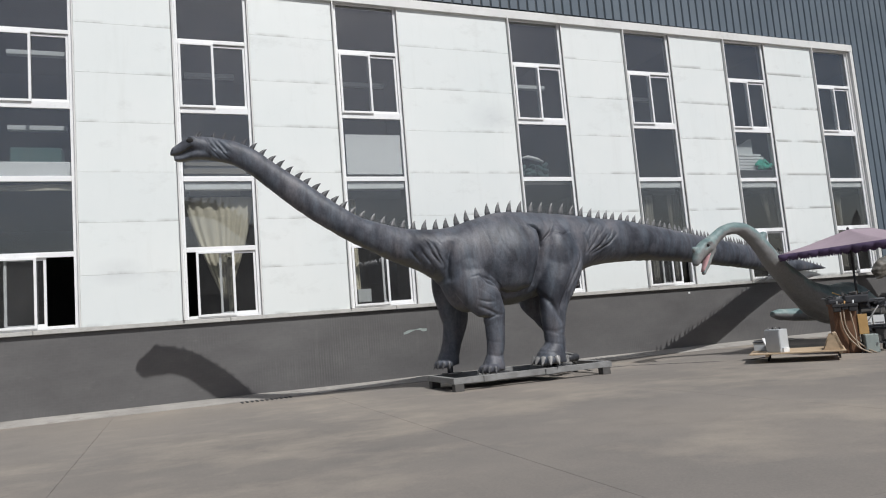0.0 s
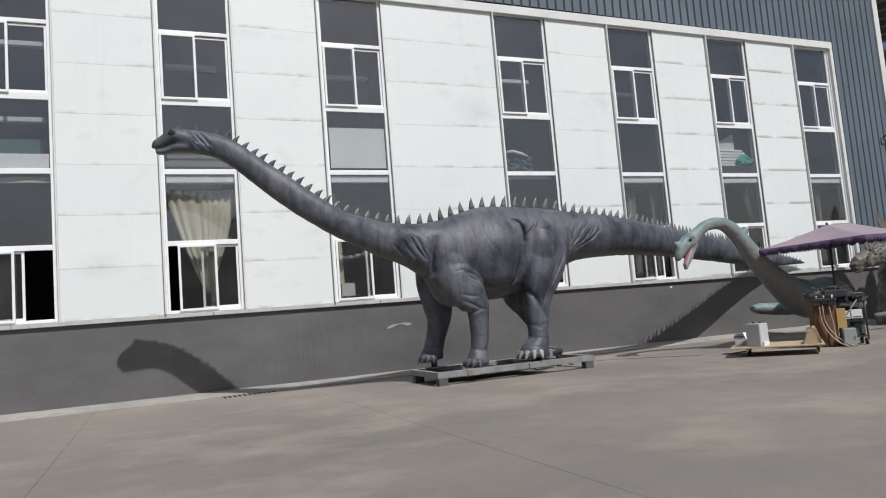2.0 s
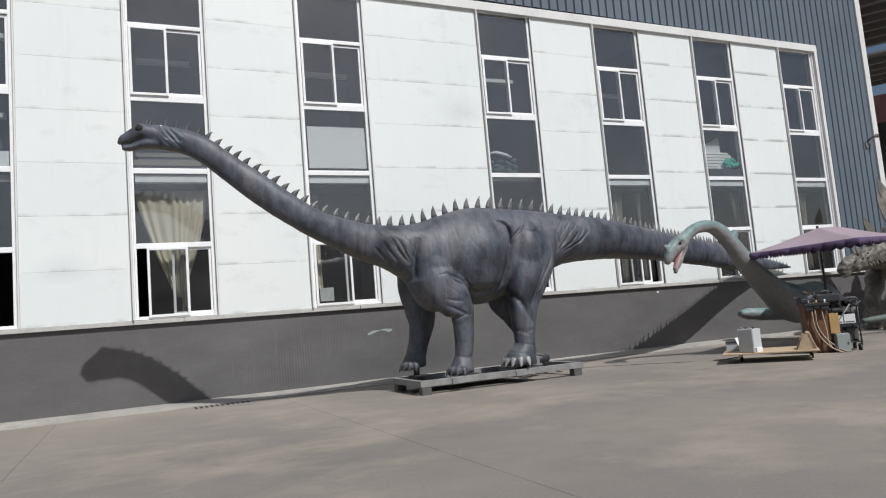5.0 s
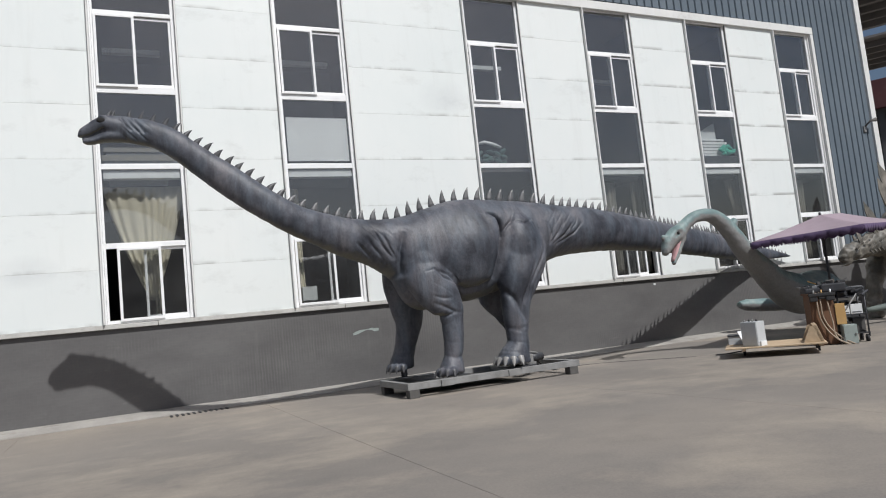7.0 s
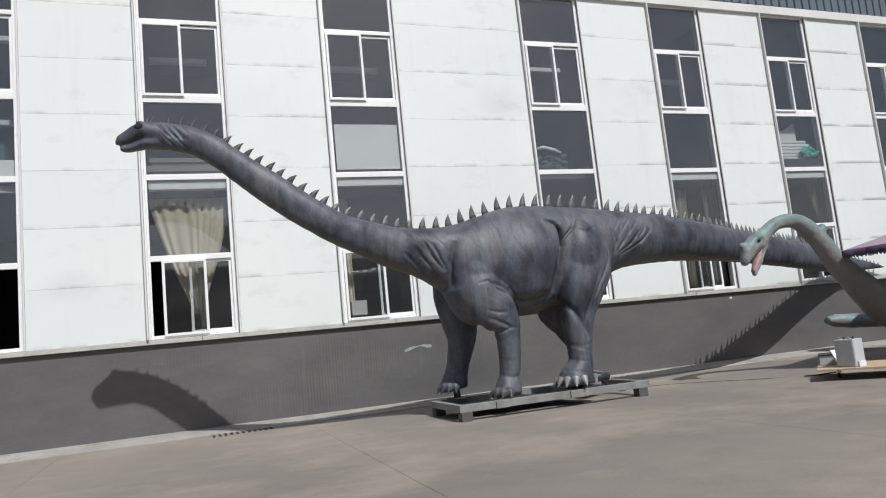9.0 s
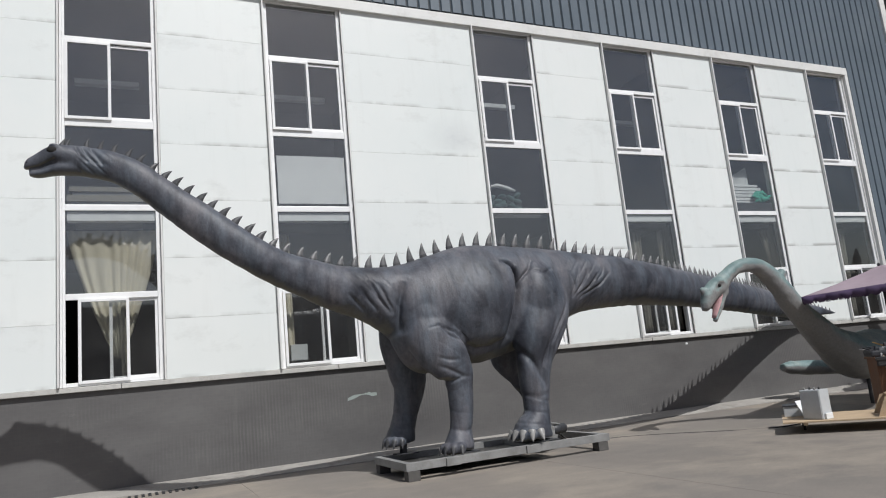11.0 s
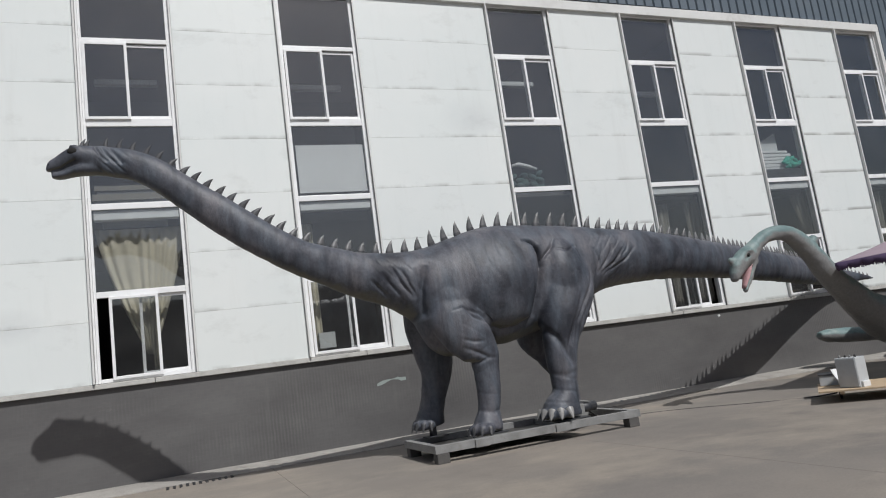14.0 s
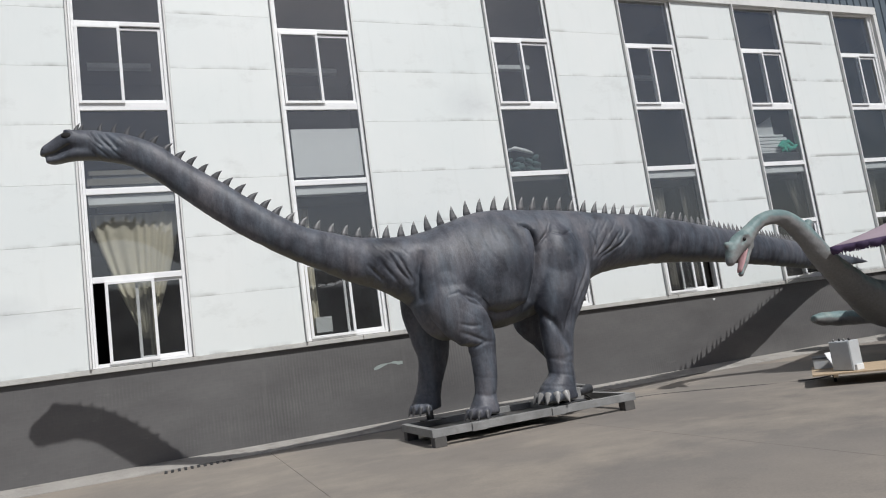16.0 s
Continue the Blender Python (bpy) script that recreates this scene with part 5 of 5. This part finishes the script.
small = thing("small_unit", "low grey unit lying beside the control box", "unit")
small.matrix_basis = TR @ pose(-0.18, 0.80, 0.191, 0, 0, 0) @ Matrix.Diagonal((0.85, 1.4, 0.8, 1))
box_part("case", (0.0, 0.34, 0.0, 0.28, 0.0, 0.20), M_BOXGREY, small, 0.01)
box_part("lid", (-0.01, 0.35, -0.01, 0.29, 0.201, 0.225), M_DARK, small, 0.004)

# ---- the stall under the canopies ----
CT = pose(12.51, -5.17, 0, 0, 0, -40.0)
cab = thing("tool_cabinet", "old brown wooden tool cabinet with a cluttered top", "cabinet")
cab.matrix_basis = CT
box_part("side_panel", (0.03, 0.06, 0.0, 0.55, -0.012, 0.96), M_CRATE, cab)
box_part("side_panel", (0.41, 0.44, 0.0, 0.55, -0.012, 0.96), M_CRATE, cab)
box_part("back_panel", (0.061, 0.409, 0.52, 0.55, -0.012, 0.96), M_CRATE, cab)
box_part("top", (0.0, 0.47, -0.03, 0.58, 0.962, 0.995), M_CRATE, cab)
for x in (0.062, 0.237):
    box_part("door", (x, x + 0.171, -0.004, 0.02, 0.01, 0.955), M_CRATE, cab)
for x, kx in ((0.16, 0.10), (0.34, -0.06), (0.22, 0.14)):
    cable("hose", [CT @ Vector(p) for p in ((x, 0.05, 1.02), (x - 0.02, -0.06, 0.85), (x + 0.02, -0.07, 0.45), (x + 0.12 + kx, -0.12, 0.12), (x + 0.30 + kx, -0.22, 0.0))], 0.014, M_HOSE, "buff rubber hose hanging down the cabinet")
clutter_spec = [("tool_tray", (-0.02, 0.27, 0.02, 0.5, 0.997, 1.10), M_DARK, "dark tool tray on the cabinet"), ("tool_bag", (0.26, 0.70, 0.0, 0.45, 0.997, 1.16), M_DARK, "black crumpled tool bag on the cabinet")]
for name, (x0, x1, y0, y1, z0, z1), m, label in clutter_spec:
    t = thing(name, label, name.split("_")[1])
    t.matrix_basis = CT
    bm = bmesh.new()
    bm_box(bm, x0, x1, y0, y1, z0, z1, 0.03)
    part("body", bm, m, t)
    for k in range(6):
        a, w, h = Vector((random.uniform(x0, x1), random.uniform(y0, y1), z1)), random.uniform(0.03, 0.08), random.uniform(0.02, 0.07)
        bm = bmesh.new()
        bm_box(bm, -w, w, -w * 0.6, w * 0.6, -0.01, h, 0.008, Matrix.Translation(a) @ pose(0, 0, 0, random.uniform(-14, 14), random.uniform(-14, 14), random.uniform(0, 180)))
        part("tool", bm, random.choice((M_DARK, M_BLACK, M_BLOCK, M_BOXFRONT)), t)
    for k in range(4):
        a = Vector((random.uniform(x0, x1), random.uniform(y0, y1), z1))
        bm = bmesh.new()
        bm_tube(bm, [a, a + Vector((random.uniform(-0.2, 0.2), random.uniform(-0.1, 0.1), random.uniform(0.02, 0.10)))], [0.012, 0.012], 8)
        part("tool", bm, random.choice((M_GALV, M_BLACK, M_BOARD)), t)
for k, (x0, w, z0, z1) in enumerate(((0.02, 0.14, 0.84, 0.985), (0.17, 0.12, 0.88, 0.985), (0.30, 0.16, 0.84, 0.985))):
    t = thing("tool_pouch", "black cloth tool pouch hanging on the cabinet", "pouch", group="pouches on the cabinet")
    t.matrix_basis = CT
    bm = bmesh.new()
    bm_box(bm, x0, x0 + w, -0.10, -0.032, z0, z1, 0.02)
    bm_box(bm, x0 - 0.012, x0 + w + 0.012, -0.112, -0.03, z1 - 0.05, z1 + 0.012, 0.012, pose(0, 0, 0, 0, 0, 0))
    part("pouch", bm, M_BLACK, t)
    bm = bmesh.new()
    bm_tube(bm, [(x0 + w * 0.5, -0.07, z1 - 0.06), (x0 + w * 0.6, -0.08, z1 + 0.07)], [0.012, 0.016], 8)
    part("handle", bm, (M_GALV, M_BOARD, M_PAPER)[k], t)
board = thing("leaning_board", "yellow-brown board leaning on the cabinet", "board")
board.matrix_basis = CT @ pose(0.445, -0.02, -0.012, 0, 0, 0)
box_part("plank", (0.0, 0.17, 0.0, 0.03, 0.38, 0.78), M_BOARD, board)
box_part("leg", (0.06, 0.10, 0.031, 0.06, 0.0, 0.5), M_CRATE, board)
ebox = thing("electric_box", "pale green steel switch box standing on the ground", "switch box")
ebox.matrix_basis = CT @ pose(0.50, -0.16, 0.0, 0, 0, 0)
box_part("case", (0.0, 0.24, 0.02, 0.22, 0.0, 0.36), M_EBOX, ebox, 0.008)
box_part("door", (0.01, 0.23, 0.0, 0.019, 0.012, 0.348), M_EBOX, ebox, 0.004)
box_part("hinge", (-0.012, 0.0, 0.005, 0.03, 0.06, 0.12), M_GALV, ebox, 0.002)
box_part("latch", (0.19, 0.215, -0.014, 0.0, 0.16, 0.20), M_GALV, ebox, 0.002)

cart = thing("tool_cart", "cluttered black tool cart on wheels", "cart")
cart.matrix_basis = CT @ pose(0.54, 0.12, 0, 0, 0, 0)
for x in (0.0, 0.46):
    for y in (0.0, 0.46):
        bm = bmesh.new()
        bm_tube(bm, [(x, y, 0.1), (x, y, 0.98)], [0.016, 0.016], 8)
        part("post", bm, M_DARK, cart)
for z in (0.16, 0.52, 0.86):
    box_part("shelf", (-0.02, 0.48, -0.02, 0.48, z, z + 0.02), M_DARK, cart)
for x in (0.03, 0.43):
    for y in (0.03, 0.43):
        bm = bmesh.new()
        bm_tube(bm, [(x - 0.02, y, 0.06), (x + 0.02, y, 0.06)], [0.075, 0.075], 16)
        part("wheel", bm, M_BLACK, cart)
bm = bmesh.new()
bm_tube(bm, [(-0.25, -0.05, 0.30), (0.10, -0.05, 0.62), (0.32, -0.06, 0.92)], [0.012] * 3, 8)
part("bar", bm, M_GALV, cart)
for k, (x0, x1, z0, z1) in enumerate(((0.02, 0.18, 0.30, 0.46), (0.20, 0.40, 0.32, 0.50))):
    t = thing("carton", "white printed carton on the tool cart", "box", group="cartons on the cart")
    t.matrix_basis = cart.matrix_basis
    box_part("box", (x0, x1, -0.015, 0.2, 0.541, 0.541 + (z1 - z0)), M_PAPER, t, 0.004)
    box_part("label", (x0 + 0.02, x1 - 0.02, -0.018, -0.0155, 0.56, 0.585), M_BOXFRONT, t, 0.0)
for k in range(9):
    x, z = random.uniform(0.02, 0.40), random.choice((0.182, 0.542, 0.882))
    bm = bmesh.new()
    h = random.uniform(0.06, 0.16)
    bm_tube(bm, [(x, random.uniform(0.05, 0.4), z), (x + random.uniform(-0.03, 0.03), 0.2, z + h)], [random.uniform(0.02, 0.05), random.uniform(0.015, 0.04)], 10)
    t = part("bottle", bm, random.choice((M_DARK, M_EBOX, M_GALV, M_BLACK)), None, "small dark can standing on the tool cart", category="can", group="cans on the cart")
    t.matrix_basis = cart.matrix_basis
for k, (x0, x1, y0, y1, z0, z1) in enumerate(((0.02, 0.20, 0.05, 0.40, 0.182, 0.40), (0.23, 0.44, 0.08, 0.42, 0.182, 0.46), (0.04, 0.24, 0.23, 0.44, 0.542, 0.80), (0.27, 0.45, 0.23, 0.42, 0.542, 0.76), (-0.01, 0.16, 0.02, 0.30, 0.882, 1.02), (0.30, 0.47, 0.05, 0.40, 0.882, 1.06))):
    t = thing("tool_box", "grimy dark box crammed on the tool cart", "box", group="boxes on the cart")
    t.matrix_basis = cart.matrix_basis
    box_part("case", (x0, x1, y0, y1, z0, z1 - 0.03), (M_DARK, M_BLOCK, M_BLACK)[k % 3], t, 0.012)
    box_part("lid", (x0 - 0.006, x1 + 0.006, y0 - 0.006, y1 + 0.006, z1 - 0.029, z1), (M_BLOCK, M_DARK, M_BOXFRONT)[k % 3], t, 0.008)
bm = bmesh.new()
for k in range(26):
    w = random.uniform(0.05, 0.13)
    bm_box(bm, -w, w, -0.05, 0.05, -0.02, random.uniform(0.02, 0.06), 0.012, pose(random.uniform(-0.1, 0.5), random.uniform(0, 0.45), 0.92 + random.uniform(-0.01, 0.09), random.uniform(-30, 30), random.uniform(-30, 30), random.uniform(0, 180)))
t = part("rag_heap", bm, M_DARK, None, "dark rags heaped on the tool cart", category="rags")
t.matrix_basis = cart.matrix_basis


def market_umbrella(ridge, corners, base_z, label):
    """Canvas canopy on two poles: four sagging slopes from a short ridge, hanging scalloped valance, ribs."""
    u = thing("market_umbrella", label, "umbrella")
    r0, r1 = (Vector(p) for p in ridge)
    c = (r0 + r1) / 2
    cs = [Vector(p) for p in corners]
    tops = [(r0, r0), (r0, r1), (r1, r1), (r1, r0)]
    bm = bmesh.new()
    N = 12
    for k in range(4):
        a, b = cs[k], cs[(k + 1) % 4]
        grid = []
        for i in range(N + 1):
            r = i / N
            row = []
            for j in range(N + 1):
                s = j / N
                p = tops[k][0].lerp(tops[k][1], s).lerp(a.lerp(b, s), r)
                p.z -= 0.06 * math.sin(math.pi * r) * (0.3 + 0.7 * math.sin(math.pi * s)) + 0.02 * noise.noise((p.x * 2, p.y * 2, 3)) * r
                row.append(bm.verts.new(p))
            grid.append(row)
        for i in range(N):
            for j in range(N):
                bm.faces.new((grid[i][j], grid[i + 1][j], grid[i + 1][j + 1], grid[i][j + 1]))
    bmesh.ops.remove_doubles(bm, verts=bm.verts, dist=0.002)
    for f in bm.faces:
        f.smooth = True
    canopy = part("canopy", bm, M_UMB, u, "faded purple canvas")
    sol = canopy.modifiers.new("thick", "SOLIDIFY")
    sol.thickness = 0.006
    for k in range(4):
        a, b = cs[k], cs[(k + 1) % 4]
        bm = bmesh.new()
        scal = round((b - a).length / 0.22)
        n = scal * 6
        out = ((a + b) / 2 - c)
        out.z = 0
        out.normalize()
        top, low = [], []
        for j in range(n + 1):
            s = j / n
            p = a.lerp(b, s) + out * 0.006
            drop = 0.085 + 0.06 * abs(math.sin(math.pi * s * scal)) + 0.02 * noise.noise((s * 9, k, 1))
            top.append(bm.verts.new(p + Vector((0, 0, 0.004))))
            low.append(bm.verts.new(p + out * 0.02 * math.sin(s * 25) - Vector((0, 0, drop))))
        for j in range(n):
            bm.faces.new((top[j], top[j + 1], low[j + 1], low[j])).smooth = True
        v = part("valance", bm, M_UMB_EDGE, canopy, "dark purple scalloped valance")
        sol = v.modifiers.new("thick", "SOLIDIFY")
        sol.thickness = 0.005
        bm = bmesh.new()
        hub = r0 if k < 2 else r1
        bm_tube(bm, [hub - Vector((0, 0, 0.06)), hub.lerp(a, 0.5) - Vector((0, 0, 0.09)), a - Vector((0, 0, 0.03))], [0.012] * 3, 8)
        part("rib", bm, M_DARK, u)
    for h in (r0,):
        bm = bmesh.new()
        bm_tube(bm, [(h.x, h.y, base_z), (h.x, h.y, h.z - 0.012)], [0.028, 0.024], 12)
        part("pole", bm, M_DARK, u)
        bm = bmesh.new()
        bm_ball(bm, (h.x, h.y, h.z + 0.02), (0.03, 0.03, 0.035), n=8)
        part("finial", bm, M_DARK, u)
        bm = bmesh.new()
        bm_tube(bm, [(h.x, h.y, base_z), (h.x, h.y, base_z + 0.10)], [0.26, 0.22], 20)
        part("foot", bm, M_BLOCK, u)
    return u


market_umbrella([(14.24, -4.4, 2.62), (16.06, -3.58, 2.74)], [(12.42, -4.10, 2.14), (13.20, -6.05, 2.20), (17.75, -4.0, 2.42), (16.85, -2.05, 2.36)], -0.015, "long faded purple market canopy with a dark scalloped edge")

# ---- small things on the wall and the ground ----
bm = bmesh.new()
prev = None
for k in range(17):
    s = k / 16
    x, z = 5.02 + 0.58 * s, 1.10 + 0.075 * math.sin(min(1.0, s * 1.4) * math.pi * 0.55) - 0.02 * (s > 0.8)
    w = 0.022 + 0.012 * math.sin(s * 9)
    cur = [bm.verts.new((x, 0.028, z - w)), bm.verts.new((x, 0.028, z + w))]
    if prev:
        bm.faces.new((prev[0], cur[0], cur[1], prev[1]))
    prev = cur
part("scuff_mark", bm, M_EBOX, wall_base, "pale scuff of plaster")
bm = bmesh.new()
bm_ball(bm, (13.37, 0.03, 1.55), (0.04, 0.006, 0.026), n=8)
part("scuff_mark", bm, M_PAPER, wall_base, "pale chip in the tiles")
for k in range(11):
    bm = bmesh.new()
    bm_box(bm, 0, 0.045, -0.16, 0.16, 0, 0.012, 0.002)
    piece("drain_slot", mesh_of("drain_slot", bm, M_BLACK), apron, (1.22 + 0.098 * k, -0.80 + 0.012 * k, 0.0))
lamp = thing("wall_lamp", "small grey bracket lamp fixed to the cladding", "lamp")
box_part("bracket", (22.72, 22.84, -0.06, -0.004, 5.80, 6.0), M_GALV, lamp)
bm = bmesh.new()
bm_tube(bm, [(22.78, -0.05, 5.98), (22.84, -0.22, 6.12), (23.05, -0.26, 6.16)], [0.025, 0.03, 0.07], 10)
part("lamp_head", bm, M_BLOCK, lamp)

# ---- sheds beyond the factory ----
shed = thing("canopy_shed", "dark open steel canopy beyond the factory's corner", "shed")
shed.matrix_basis = pose(0, -15.85, 0, 0, 0, 33.5)
for u0, u1, v0, v1 in ((28.5, 29.8, -7.0, -0.2), (29.8, 39.0, -7.0, 1.0), (40.4, 46.0, -7.0, 1.0), (39.0, 40.4, -7.0, -2.4)):
    box_part("roof_sheet", (u0, u1, v0, v1, 12.4, 12.5), M_CANOPY, shed, 0.0)
for k in range(16):
    u = 28.8 + 1.12 * k
    if not 38.8 < u < 40.5:
        box_part("purlin", (u, u + 0.16, -7.0, 0.95 if u > 29.8 else -0.25, 12.12, 12.398), M_CANOPY, shed, 0.01)
for u in (31.0, 45.0):
    for v in (-6.9,):
        box_part("column", (u, u + 0.3, v, v + 0.3, -0.015, 12.118), M_CANOPY, shed, 0.02)
hall = thing("red_hall", "dull red sheet-roofed hall with a dark open front", "hall")
hall.matrix_basis = shed.matrix_basis
box_part("roof", (70.0, 95.0, -12.0, 30.0, 16.6, 17.1), M_RED, hall, 0.05)
box_part("fascia", (69.5, 69.95, -12.0, 30.0, 14.6, 17.0), M_RED, hall, 0.03)
box_part("wall", (76.0, 76.3, -12.0, 30.0, -0.015, 16.5), M_SHED, hall, 0.02)
for k in range(8):
    box_part("column", (70.2, 70.7, -11.0 + 5 * k, -10.5 + 5 * k, -0.015, 16.5), M_SHED, hall, 0.02)

# ---- yard slabs, laid last ----
bm = bmesh.new()
bm_box(bm, 0.0, 3.996, 0.0, 11.996, -0.03, 0.0, 0.002)
me_slab = mesh_of("slab", bm, M_GROUND)
for i in range(-5, 12):
    for j in range(-3, 1):
        piece("slab", me_slab, ground, (-1.12 + 4.0 * i, -0.62 + 12.0 * (j - 1), 0.0))
